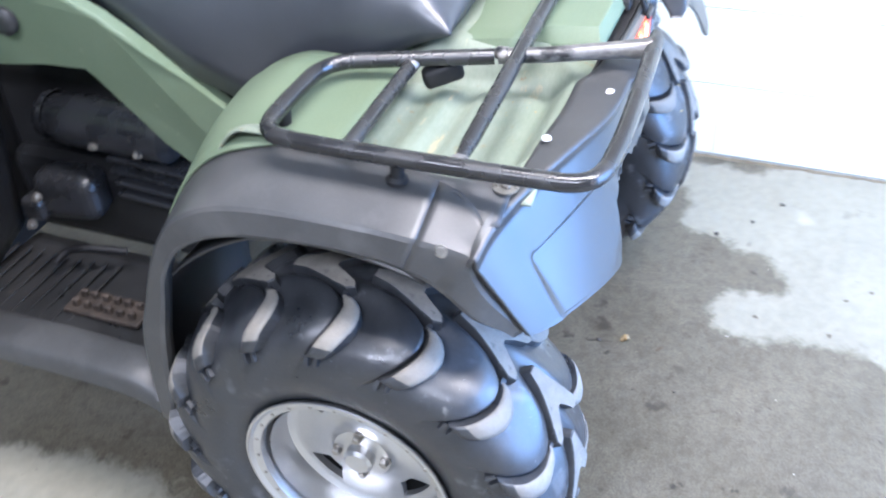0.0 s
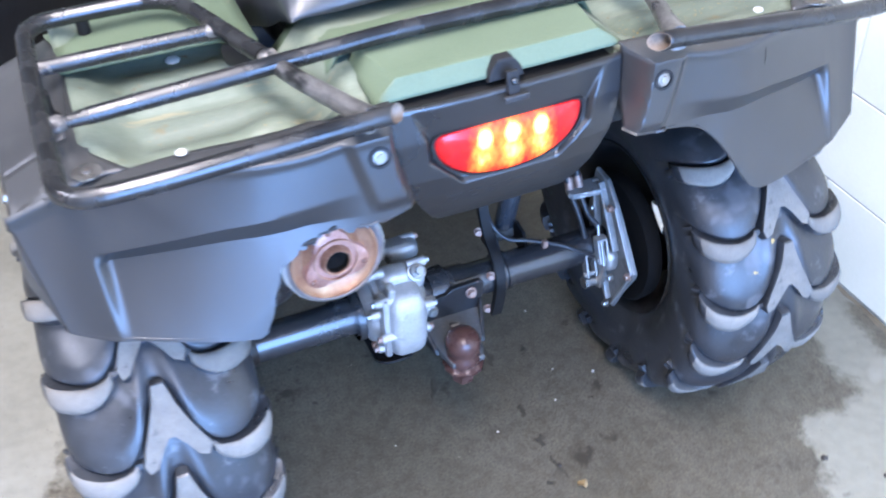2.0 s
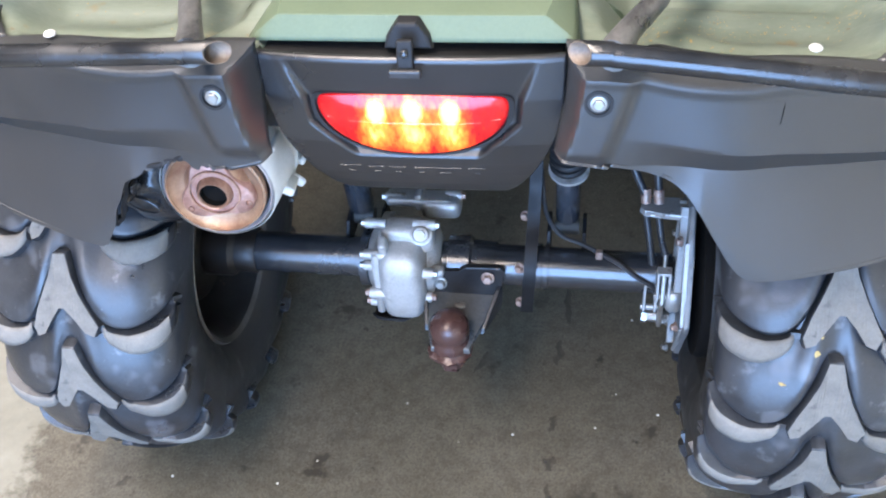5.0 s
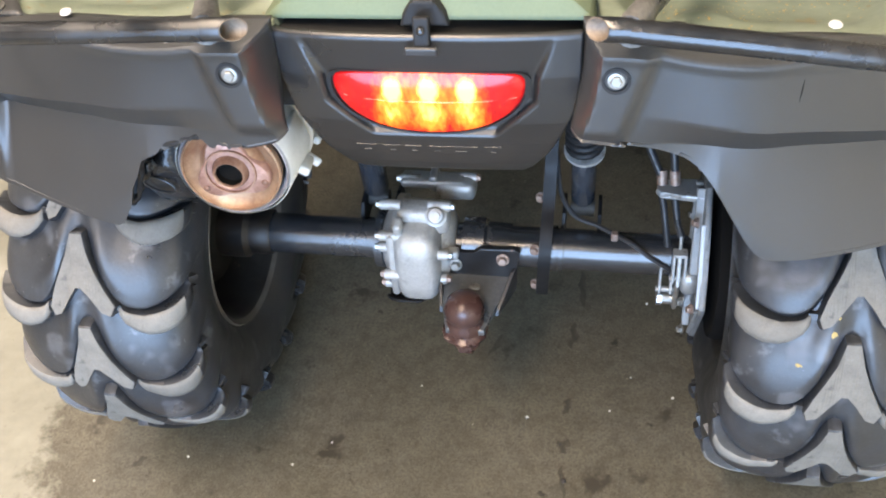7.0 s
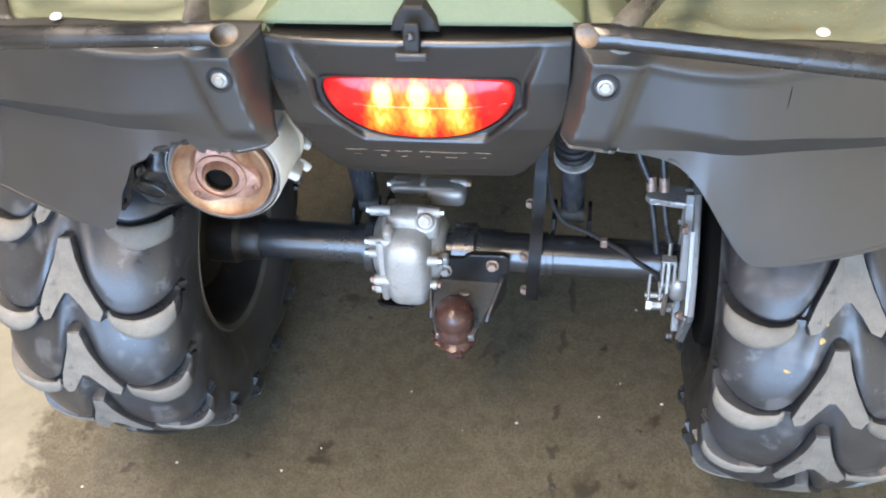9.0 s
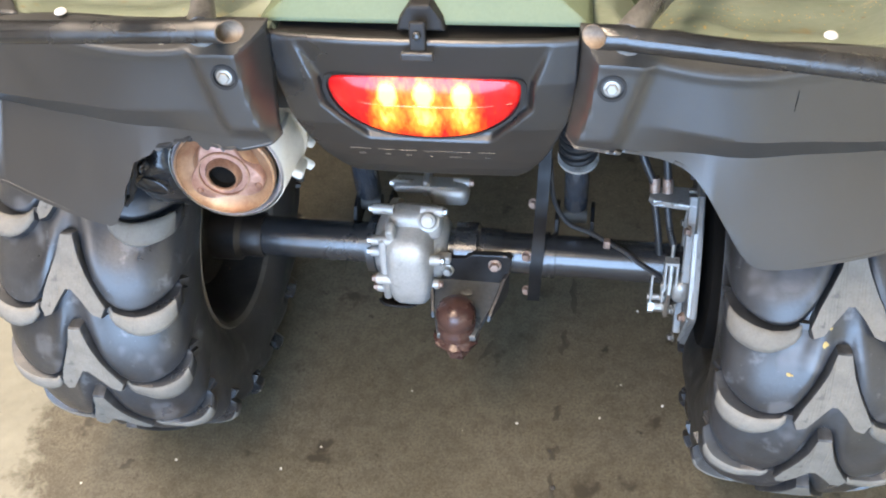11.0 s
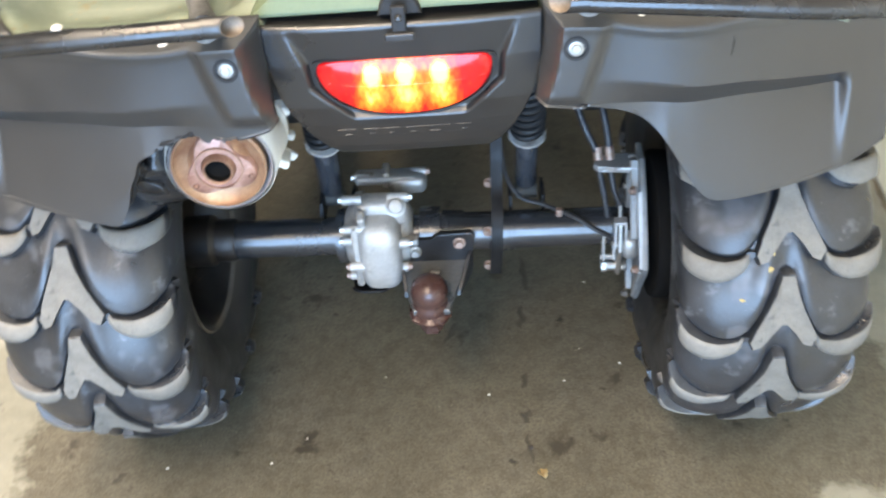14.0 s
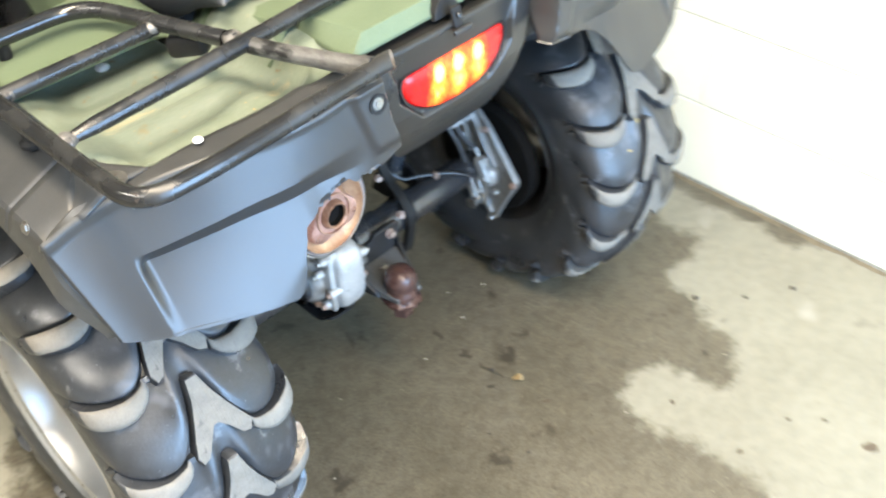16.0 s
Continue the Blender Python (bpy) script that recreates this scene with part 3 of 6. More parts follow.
def tab_mesh(name, way, w0, w1, a0, a1, h):
    """A small upright rib on the tyre."""
    bm = bmesh.new()
    lo = [bm.verts.new(on_tyre(way * w, radians(a), -0.002)) for w, a in ((w0, a0), (w1, a0), (w1, a1), (w0, a1))]
    hi = [bm.verts.new(on_tyre(way * w, radians(a), h)) for w, a in ((w0, a0 + 0.3), (w1, a0 + 0.3), (w1, a1 - 0.3), (w0, a1 - 0.3))]
    for k in range(4):
        bm.faces.new((lo[k], lo[(k + 1) % 4], hi[(k + 1) % 4], hi[k]))
    bm.faces.new(hi)
    return lug_data(name, bm)


CHEVRON = [(-0.007, 10), (0.008, 10), (0.015, 5), (0.024, 0.5), (0.034, -3.5), (0.043, -7), (0.037, -9.6), (0.027, -8.8), (0.015, -5.2), (0.004, -2.8), (-0.003, -2.8), (-0.014, -6), (-0.024, -9.4), (-0.033, -10.2), (-0.037, -8), (-0.030, -3.5), (-0.021, 1), (-0.013, 5)]
EDGE_HIGH = ((0.046, 0.052, 0.060, 0.076, 0.090, 0.104, 0.120, 0.134, 0.146), (-7.0, -8.4, -9.2, -9.6, -9.0, -7.8, -5.4, -2.4, 0.6))
EDGE_LOW = ((0.046, 0.054, 0.066, 0.078, 0.092, 0.106, 0.120, 0.134, 0.146), (-9.8, -12.2, -13.9, -14.7, -14.6, -13.2, -11.0, -7.6, -4.0))
LUGS = [lug_mesh("chevron_lug", [(w * 1.08, a) for w, a in CHEVRON], 0.020)]
for way in (1, -1):
    LUGS.append(crescent_mesh("shoulder_lug", way, 0.047, 0.130, EDGE_HIGH, EDGE_LOW, 0.0155, 0.116))
    LUGS.append(tab_mesh("lug_tab", way, 0.132, 0.145, -6.6, -4.9, 0.009))
    LUGS.append(tab_mesh("lug_tab", way, 0.132, 0.146, -3.6, -1.8, 0.010))
    LUGS.append(tab_mesh("tie_bar", way, 0.040, 0.050, -8.9, -7.0, 0.012))

# where each swelling of the casing ends above a lug: across from the crown, degrees
SWELL_EDGE = ((0.0, 0.008, 0.013, 0.020, 0.028, 0.036, 0.044, 0.053, 0.064, 0.077, 0.090, 0.104, 0.120, 0.138, 0.155, 0.18), (12.0, 11.2, 8.5, 4.2, 0.4, -2.8, -5.2, -6.9, -7.8, -8.0, -7.4, -6.1, -3.8, -0.6, 3.0, 6.0))


SWELL_U = (0.0, 0.012, 0.026, 0.042, 0.06, 0.08, 0.105, 0.135, 0.17, 0.21, 0.26, 0.32, 0.38, 0.44, 0.50, 0.56, 0.62, 0.68, 0.74, 0.79, 0.84, 0.89, 0.94, 0.98)


def swelling(w, u):
    """How far the casing bulges over each lug: round, with a steep lower end."""
    rise = smoothstep(u, 0.0, 0.07) * 0.88 + 0.12 * smoothstep(u, 0.04, 0.26)
    across = (0.35 + 0.65 * smoothstep(abs(w), 0.004, 0.030)) * (1 - smoothstep(abs(w), 0.108, 0.172))
    return 0.0150 * rise * (1 - smoothstep(u, 0.16, 1.0)) ** 0.8 * across


def tyre(x, phase):
    bm = bmesh.new()
    n = 16 * len(SWELL_U)
    ws = [i * _arc[-1] / 40 for i in range(-40, 41)]
    rings = []
    for w in ws:
        start = phase + soft(abs(w), *SWELL_EDGE, 0.004) - 1.5
        base, tip = on_tyre(w, 0.0, 0.0), on_tyre(w, 0.0, 1.0)
        ring = []
        for k in range(16):
            for u in SWELL_U:
                q = base + (tip - base) * swelling(w, u)
                a = radians(start + 22.5 * (k + u))
                ring.append(bm.verts.new((q.x, q.y * math.cos(a), -q.y * math.sin(a))))
        rings.append(ring)
    for a, b in zip(rings, rings[1:]):
        for k in range(n):
            bm.faces.new((a[k], a[(k + 1) % n], b[(k + 1) % n], b[k]))
    # inner return at the beads
    for ring, s in ((rings[0], -1), (rings[-1], 1)):
        deep = [bm.verts.new((v.co.x - s * 0.03, v.co.y * 0.95, v.co.z * 0.95)) for v in ring]
        for k in range(n):
            bm.faces.new((ring[k], ring[(k + 1) % n], deep[(k + 1) % n], deep[k]))
    ob = part("tyre", bm, RUBBER, atv, "worn black mud tyre with dusty chevron lugs", angle=60)
    ob.location = (x, -0.006, 0.326)
    for k in range(16):
        for me in LUGS:
            lug = new(me.name, me)
            lug.parent = ob
            lug.matrix_basis = Matrix.Rotation(-radians(phase + 22.5 * k), 4, "X")
    return ob


def rim(x, s):
    """Alloy rim; s is the outward side."""
    bm = bmesh.new()
    lathe(bm, [(0.165, 0.112), (0.168, 0.117), (0.167, 0.120), (0.163, 0.1205), (0.158, 0.114), (0.147, 0.111), (0.144, 0.100), (0.140, 0.05), (0.136, -0.02), (0.150, -0.09), (0.160, -0.104), (0.165, -0.108), (0.162, -0.112), (0.154, -0.106), (0.144, -0.085), (0.130, -0.02), (0.132, 0.05), (0.138, 0.098)], (0, 0, 0), "X", 56, s)
    # stepped barrel, then a dished face with four windows
    n = 96
    radii = [0.1325, 0.126, 0.123, 0.116, 0.108, 0.100, 0.092, 0.086, 0.080, 0.058, 0.050, 0.047, 0.034]
    depth = [0.052, 0.046, 0.0445, 0.043, 0.042, 0.0415, 0.042, 0.043, 0.043, 0.048, 0.054, 0.060, 0.062]
    rows = []
    for i, (r, d) in enumerate(zip(radii, depth)):
        half = lerp(r, (0.086, 0.116), (0.20, 0.38)) if 0.086 <= r <= 0.116 else 0.32
        ring = []
        for k in range(n):
            q, v = divmod(k, n // 4)
            v = (v / (n // 4)) * 2 - 1
            v = v * half / 0.5 if abs(v) <= 0.5 else math.copysign(half + (abs(v) - 0.5) * (1 - half) / 0.5, v)
            a = (q + 0.5 + v / 2) * math.pi / 2
            ring.append(bm.verts.new((d * s, r * math.cos(a), r * math.sin(a))))
        rows.append(ring)
    for i in range(len(rows) - 1):
        for k in range(n):
            v = abs(((k % (n // 4)) + 0.5) / (n // 4) * 2 - 1)
            if 3 <= i <= 6 and v < 0.5:
                continue
            bm.faces.new((rows[i][k], rows[i][(k + 1) % n], rows[i + 1][(k + 1) % n], rows[i + 1][k]))
    # window sides have depth
    for q in range(4):
        k0, k1 = q * (n // 4) + n // 16, q * (n // 4) + n // 4 - n // 16
        for k in (k0, k1):
            line = [rows[i][k] for i in range(3, 8)]
            deep = [bm.verts.new(v.co - Vector((0.012 * s, 0, 0))) for v in line]
            for a, b, c, d in zip(line, line[1:], deep[1:], deep):
                bm.faces.new((a, b, c, d))
        for i in (3, 7):
            line = [rows[i][(k0 + m) % n] for m in range(k1 - k0 + 1)]
            deep = [bm.verts.new(v.co - Vector((0.012 * s, 0, 0))) for v in line]
            for a, b, c, d in zip(line, line[1:], deep[1:], deep):
                bm.faces.new((a, b, c, d))
    bm.faces.new(rows[-1])
    # inner barrel coloured dark for wheel shade, only the left lip paler
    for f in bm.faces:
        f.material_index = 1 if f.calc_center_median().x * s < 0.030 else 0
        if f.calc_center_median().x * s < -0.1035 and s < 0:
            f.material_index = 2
    ob = part("rim", bm, [RIM, HITCH, HITCH_EDGE], atv, "bright machined alloy wheel rim with four windows, inside darkened as shade", angle=35)
    ob.location = (x, -0.006, 0.326)
    hub = bmesh.new()
    lathe(hub, [(0.024, 0.055), (0.024, 0.076), (0.019, 0.081), (0.0001, 0.081)], (0, 0, 0), "X", 24, s)
    part("hub_cap", hub, RIM, ob, "dull metal hub cap")
    # low seams and stamped marks round the barrel and the lip
    for k in range(16):
        a = math.radians(22.5 * k + 6)
        seam = bmesh.new()
        tube(seam, [(0.098 * s, 0.1405 * math.cos(a), 0.1405 * math.sin(a)), (0.054 * s, 0.1345 * math.cos(a), 0.1345 * math.sin(a))], 0.0011, 6)
        part("barrel_seam", seam, RIM, ob)
    if s < 0:
        well = bmesh.new()
        lathe(well, [(0.098, 0.026), (0.098, 0.004), (0.0001, 0.004)], (0, 0, 0), "X", 32, s)
        part("brake_backing", well, LINER, ob, "dark brake drum behind the windows")
        dish = bmesh.new()
        lathe(dish, [(0.098, -0.060), (0.100, -0.030), (0.094, -0.012), (0.0001, -0.006)], (0, 0, 0), "X", 40, s)
        part("wheel_dish", dish, MUD_DARK, ob, "dark muddy inside of the wheel")
    for k in range(4):
        a = math.radians(90 * k)
        bolt("wheel_nut", (0.058 * s, 0.040 * math.cos(a), 0.040 * math.sin(a)), (s, 0, 0), 0.007, 0.014, ob, STEEL)
    for k in range(24):
        a = math.radians(15 * k)
        cap_stud("rim_rivet", (0.1125 * s, 0.1525 * math.cos(a), 0.1525 * math.sin(a)), (s, 0, 0), 0.0032, ob, STEEL)
    return ob


TYRE_L, TYRE_R = -0.476, 0.471
tyre(TYRE_L, 29.4)
tyre(TYRE_R, 38.7)
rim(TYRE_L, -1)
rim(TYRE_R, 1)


# ---------------------------------------------------------------- rear fenders
FX = (0.150, 0.20, 0.25, 0.30, 0.335, 0.36, 0.42, 0.50, 0.55, 0.578)
F_TOP = (0.858, 0.857, 0.848, 0.847, 0.847, 0.847, 0.842, 0.826, 0.810, 0.797)
F_BACK = (-0.312, -0.326, -0.334, -0.337, -0.338, -0.336, -0.326, -0.292, -0.250, -0.215)
BX = (0.150, 0.235, 0.262, 0.285, 0.310, 0.328, 0.342, 0.365, 0.44, 0.52, 0.550, 0.568, 0.578)
F_LOW_R = (0.766, 0.748, 0.738, 0.716, 0.678, 0.650, 0.641, 0.641, 0.646, 0.655, 0.660, 0.665, 0.670)
BXL = (0.119, 0.131, 0.165, 0.205, 0.216, 0.224, 0.235, 0.259, 0.285, 0.309, 0.320, 0.332, 0.346, 0.417, 0.48, 0.52, 0.550, 0.568, 0.578)
F_LOW_L = (0.768, 0.768, 0.752, 0.738, 0.741, 0.735, 0.746, 0.737, 0.728, 0.714, 0.690, 0.655, 0.638, 0.648, 0.656, 0.658, 0.662, 0.666, 0.670)
CREASE = ((0.15, 0.21, 0.366, 0.493), (0.782, 0.786, 0.777, 0.755))
FACE_Y = ((0.150, 0.208, 0.29, 0.366, 0.43, 0.493, 0.578), (-0.336, -0.335, -0.327, -0.311, -0.291, -0.268, -0.233))
FACE_K = ((0.20, 0.30, 0.366, 0.49, 0.578), (0.08, 0.18, 0.28, 0.42, 0.50))


TAIL_W = ((0.660, 0.674, 0.702, 0.732, 0.762, 0.80, 0.858), (0.084, 0.100, 0.118, 0.132, 0.143, 0.150, 0.152))
TAIL_Y = ((0.660, 0.664, 0.68, 0.70, 0.72, 0.75, 0.806, 0.847, 0.8515, 0.853), (-0.250, -0.257, -0.266, -0.275, -0.282, -0.2895, -0.292, -0.289, -0.287, -0.283))
# the plastics sit a little higher on the wall's side
LEVEL = Matrix.Translation((-0.099, 0, 0.806)) @ Matrix.Rotation(-0.020, 4, "Y") @ Matrix.Translation((0.099, 0, -0.806))


def span(*stops):
    """Stations from stop to stop: (start, count), ..., (end, 0)."""
    out = []
    for (a, n), (b, _) in zip(stops, stops[1:]):
        out += [a + (b - a) * i / n for i in range(n)]
    return out + [stops[-1][0]]


F_XS = span((0.150, 6), (0.1615, 12), (0.192, 14), (0.236, 40), (0.356, 26), (0.476, 16), (0.508, 16), (0.578, 0))
F_ROWS = span((0.0, 6), (1.0, 6), (2.0, 14), (3.0, 8), (4.0, 16), (5.0, 1), (6.0, 0))


def fender_rear(s):
    """The rear corner panel: a top strip, a rounded edge and a face with a pressed-in lower field."""
    low = F_LOW_R if s > 0 else F_LOW_L

    def flank(x, z):
        return max(0, min(1, 1 - (x - 0.150) / lerp(z, (0.76, 0.85), (0.010, 0.020)))) ** 1.3

    def point(u, v):
        x, r = F_XS[round(u * (len(F_XS) - 1))], F_ROWS[round(v * (len(F_ROWS) - 1))]
        top = soft(x, FX, F_TOP, 0.02)
        bottom = soft(x, BX if s > 0 else BXL, low, 0.010 if s > 0 else 0.004)
        if s < 0 and 0.20 < x < 0.345:
            bottom += 0.007 * noise.noise((x * 160, 0, 2.0)) + 0.004 * noise.noise((x * 420, 0, 5.0))
        tower = 1 - smoothstep(x, 0.200, 0.226)
        bend = 0.005
        crease = max(soft(x, *CREASE, 0.02), bottom + 0.020)
        band = lerp(x, (0.20, 0.30, 0.49), (0.030, 0.028, 0.018)) * min(1, (crease - bottom) / 0.03)
        mid, k = soft(x, *FACE_Y, 0.045), soft(x, *FACE_K, 0.03)
        shade = lerp(x, (0.22, 0.30, 0.50, 0.578), (0.007, 0.008, 0.014, 0.014))
        over = 0.0005
        slant = lambda h: mid + k * (h - soft(x, *CREASE, 0.02))
        back = slant(top - bend - shade) - over
        if r < 1:
            front = soft(x, (0.15, 0.205, 0.235, 0.44, 0.50, 0.578), (-0.284, -0.284, -0.256, -0.236, -0.165, -0.165), 0.008)
            w = smoothstep(x, 0.485, 0.512)
            front = front * (1 - w) + (back + 0.014) * w
            y = front + (back + bend - front) * r
            z = top + (lerp(x, (0.46, 0.482, 0.53, 0.56, 0.578), (top - 0.004, 0.834, 0.822, 0.802, 0.785)) - top) * (1 - r)
            z += tower * 0.010 * (1 - r)
        elif r < 2:
            # rounded rim, then the short steep band under it
            a = min(1, (r - 1) * 2) * math.pi / 2
            b = max(0, (r - 1.5) * 2)
            y, z = back + bend * (1 - math.sin(a)) + over * b, top - bend * (1 - math.cos(a)) - shade * b
        else:
            z0, z1 = top - bend - shade, crease - band
            z = z0 + (crease - z0) * (r - 2) if r < 3 else crease - band * (r - 3) if r < 4 else z1 + (bottom - z1) * min(1, r - 4)
            y = slant(z if r < 3 else crease)
            hold = (1 - smoothstep(x, 0.482, 0.504)) * smoothstep(x, 0.19, 0.28)
            if r >= 3:
                flush = slant(z)
                deep = slant(crease) + 0.011 - slant(z1)
                out = min(1, max(0, z1 - z) / max(0.05, z1 - soft(x, BX if s > 0 else BXL, low, 0.05)))
                sunk = slant(crease) + 0.011 * (r - 3) if r < 4 else flush + deep * (1 - 0.9 * out)
                y = flush + (sunk - flush) * hold
            if r > 5:
                lip = smoothstep(x, 0.19, 0.27)
                y, z = y + 0.007 * lip, z + 0.002 * lip
            x -= max(0, (x - 0.49) / 0.088) * 0.027 * max(0, min(1.1, (0.796 - z) / 0.123))
        # raised tower that carries the rack, with a sloping flank beside the tail
        if r >= 1.3:
            edge = lerp(z, (0.77, 0.85), (0.186, 0.208))
            y -= 0.008 * (1 - smoothstep(x, edge, edge + 0.016)) * smoothstep(z, 0.755, 0.775)
            y += (-0.287 - y) * flank(x, z) * smoothstep(z, 0.725, 0.825)
            x += (lerp(z, *TAIL_W) - 0.001 - 0.150) * (1 - smoothstep(x, 0.150, 0.21))
        else:
            y = max(y, back - 0.004 + (-0.284 - back) * flank(x, z))
        near = 1 - smoothstep(x, 0.205, 0.33)
        y += (0.008 if s < 0 else 0.015) * near
        z += (0.002 if s < 0 else 0.005) * near
        return Vector((s * x, y, z))

    bm = sheet(bmesh.new(), point, len(F_XS) - 1, len(F_ROWS) - 1)
    rows = len(F_ROWS) - 1
    for i, f in enumerate(bm.faces):
        f.material_index = 1 if F_ROWS[i % rows] < 1.4 else 0
    part("rear_fender_panel", bm, [PLASTIC, PLASTIC_DUSTY], atv, "scuffed black plastic fender corner" + (" broken away round the muffler" if s < 0 else ""), thick=0.004, angle=32)
    # rolled lip along the lower edge
    lip = bmesh.new()
    n = len(F_XS) - 1
    tube(lip, [point(i / n, 1.0) + Vector((0, -0.0035, 0.0)) for i in range(n + 1) if (0.246 if s > 0 else 0.352) < F_XS[i] < 0.572], 0.0026, 8)
    part("fender_lip", lip, PLASTIC, atv, "rolled lower lip of the fender")
    for x, y, z in ((0.382, -0.250 if s < 0 else -0.238, 0.8465), (0.252, -0.299 if s < 0 else -0.288, 0.8475)):
        cap_stud("fastener_cap", (s * x, y, z), (0, 0, 1), 0.0066, atv, WHITE, "white plastic fastener")
    washer = bmesh.new()
    lathe(washer, [(0.016, 0), (0.016, 0.002), (0.006, 0.003), (0.006, 0.006), (0.0001, 0.007)], (s * 0.482, -0.230, 0.8365), "Z", 24)
    part("deck_washer", washer, STEEL, atv, "large bright washer and bolt")
    bolt("fender_bolt", (s * 0.183, -0.3315 if s < 0 else -0.3245, 0.833 if s < 0 else 0.836), (0, -1, 0.12), 0.0058, 0.004, atv, STEEL, "bright zinc bolt")
    cup = bmesh.new()
    lathe(cup, [(0.0135, 0.0), (0.0135, 0.003), (0.0105, 0.003), (0.010, 0.001), (0.0001, 0.001)], (0, 0, 0), "Z", 24)
    ob = part("bolt_recess", cup, LINER, atv, "dark rubber bolt seat")
    ob.matrix_basis = Matrix.Translation((s * 0.183, -0.3298 if s < 0 else -0.3228, 0.8328 if s < 0 else 0.8358)) @ Vector((0, -1, 0.12)).to_track_quat("Z", "Y").to_matrix().to_4x4()

# stations along the arch, from the rear to the foot: y, z of the upper edge, the shoulder line and the lip
ARCH_X = (0.570, 0.570, 0.536, 0.502, 0.486, 0.482, 0.482, 0.482, 0.484, 0.496, 0.508, 0.512, 0.512)
ARCH_A = [(-0.272, 0.677), (-0.226, 0.776), (-0.222, 0.815), (-0.180, 0.834), (-0.10, 0.845), (0.02, 0.846), (0.10, 0.838), (0.16, 0.818), (0.215, 0.776), (0.258, 0.712), (0.296, 0.62), (0.325, 0.50), (0.335, 0.34)]
ARCH_B = [(-0.271, 0.672), (-0.222, 0.765), (-0.217, 0.793), (-0.175, 0.803), (-0.10, 0.808), (0.02, 0.808), (0.10, 0.801), (0.16, 0.784), (0.212, 0.748), (0.252, 0.688), (0.288, 0.60), (0.320, 0.50), (0.332, 0.335)]
ARCH_C = [(-0.260, 0.666), (-0.206, 0.712), (-0.180, 0.735), (-0.150, 0.752), (-0.09, 0.767), (0.02, 0.767), (0.10, 0.757), (0.16, 0.737), (0.205, 0.704), (0.235, 0.655), (0.250, 0.60), (0.275, 0.50), (0.300, 0.33)]


def fender_side(s):
    a, b, c = (glide([(0, y, z) for y, z in r], 6) for r in (ARCH_A, ARCH_B, ARCH_C))
    n = len(a) - 1

    def point(u, v):
        f = min(n - 1e-6, u * n)
        i, g = int(f), f - int(f)
        pa, pb, pc = (r[i].lerp(r[i + 1], g) for r in (a, b, c))
        tip = 1 - smoothstep(u, 0.0, 0.075)
        ax = lerp(u * (len(ARCH_X) - 1), range(len(ARCH_X)), ARCH_X)
        rows = [(ax, pa), (ax + (0.566 - ax) * 0.5, pa.lerp(pb, 0.46)), (0.564, pa.lerp(pb, 0.92)), (0.570, pb), (0.574, pb.lerp(pc, 0.12)), (0.580, pb.lerp(pc, 0.85)), (0.577, pc), (0.556, pc + Vector((0, 0, 0.004)))]
        f = v * (len(rows) - 1)
        k = min(len(rows) - 2, int(f))
        t = f - k
        x = rows[k][0] * (1 - t) + rows[k + 1][0] * t
        q = rows[k][1].lerp(rows[k + 1][1], t)
        return Vector((s * (x - 0.024 * tip), q.y, q.z))

    cut = 0.285
    bm = sheet(bmesh.new(), lambda u, v: point(cut + (1 - cut) * u, v), n, 14)
    part("wheel_arch", bm, PLASTIC_DUSTY, atv, "scuffed black plastic wheel arch flare", thick=0.004, angle=24)
    bm = sheet(bmesh.new(), lambda u, v: point((cut - 0.0004) * u, v), n // 3, 14)
    part("fender_end", bm, PLASTIC_DUSTY, atv, "black plastic end piece of the fender", thick=0.004, angle=24)
    bolt("fender_bolt", (s * 0.572, -0.180, 0.797), (s, 0, 0.35), 0.0062, 0.004, atv, STEEL, "pale flat fastener")
    # mudguard ahead of the wheel and the dark lining of the wheel well
    def well(u, v):
        ang = radians(-2 + 112 * u)
        r = lerp(u, (0, 0.35, 0.7, 1), (0.318, 0.385, 0.432, 0.432))
        x = 0.556 - 0.30 * v
        return Vector((s * x, r * math.cos(ang), AX.z + min(r * math.sin(ang), 0.79 - AX.z + 0.0 * v)))
    part("wheel_well", sheet(bmesh.new(), well, 30, 10), PLASTIC, atv, "dark plastic wheel well lining", thick=0.004)


def fender_ledge(s):
    """The flat dusty ledge between the deck and the wheel arch."""
    ys, zs = [q[0] for q in ARCH_A[1:7]], [q[1] for q in ARCH_A[1:7]]

    def point(u, v):
        y = -0.238 + 0.335 * u
        xo, zo = lerp(y, ys, ARCH_X[1:7]) + 0.004, lerp(y, ys, zs) - 0.001
        xo, zo = (xo, zo) if y > -0.222 else (0.532, 0.816)
        xi = lerp(y, (-0.238, -0.190), (0.440, 0.474))
        x = xi + (xo - xi) * v
        return Vector((s * x, y, 0.836 + (zo - 0.836) * v ** 2 + 0.003 * smoothstep(v, 0.1, 0.4) * (1 - smoothstep(v, 0.6, 0.9))))
    part("fender_ledge", sheet(bmesh.new(), point, 40, 10), PLASTIC_DUSTY, atv, "dusty black plastic ledge beside the rack", thick=0.004, angle=50)


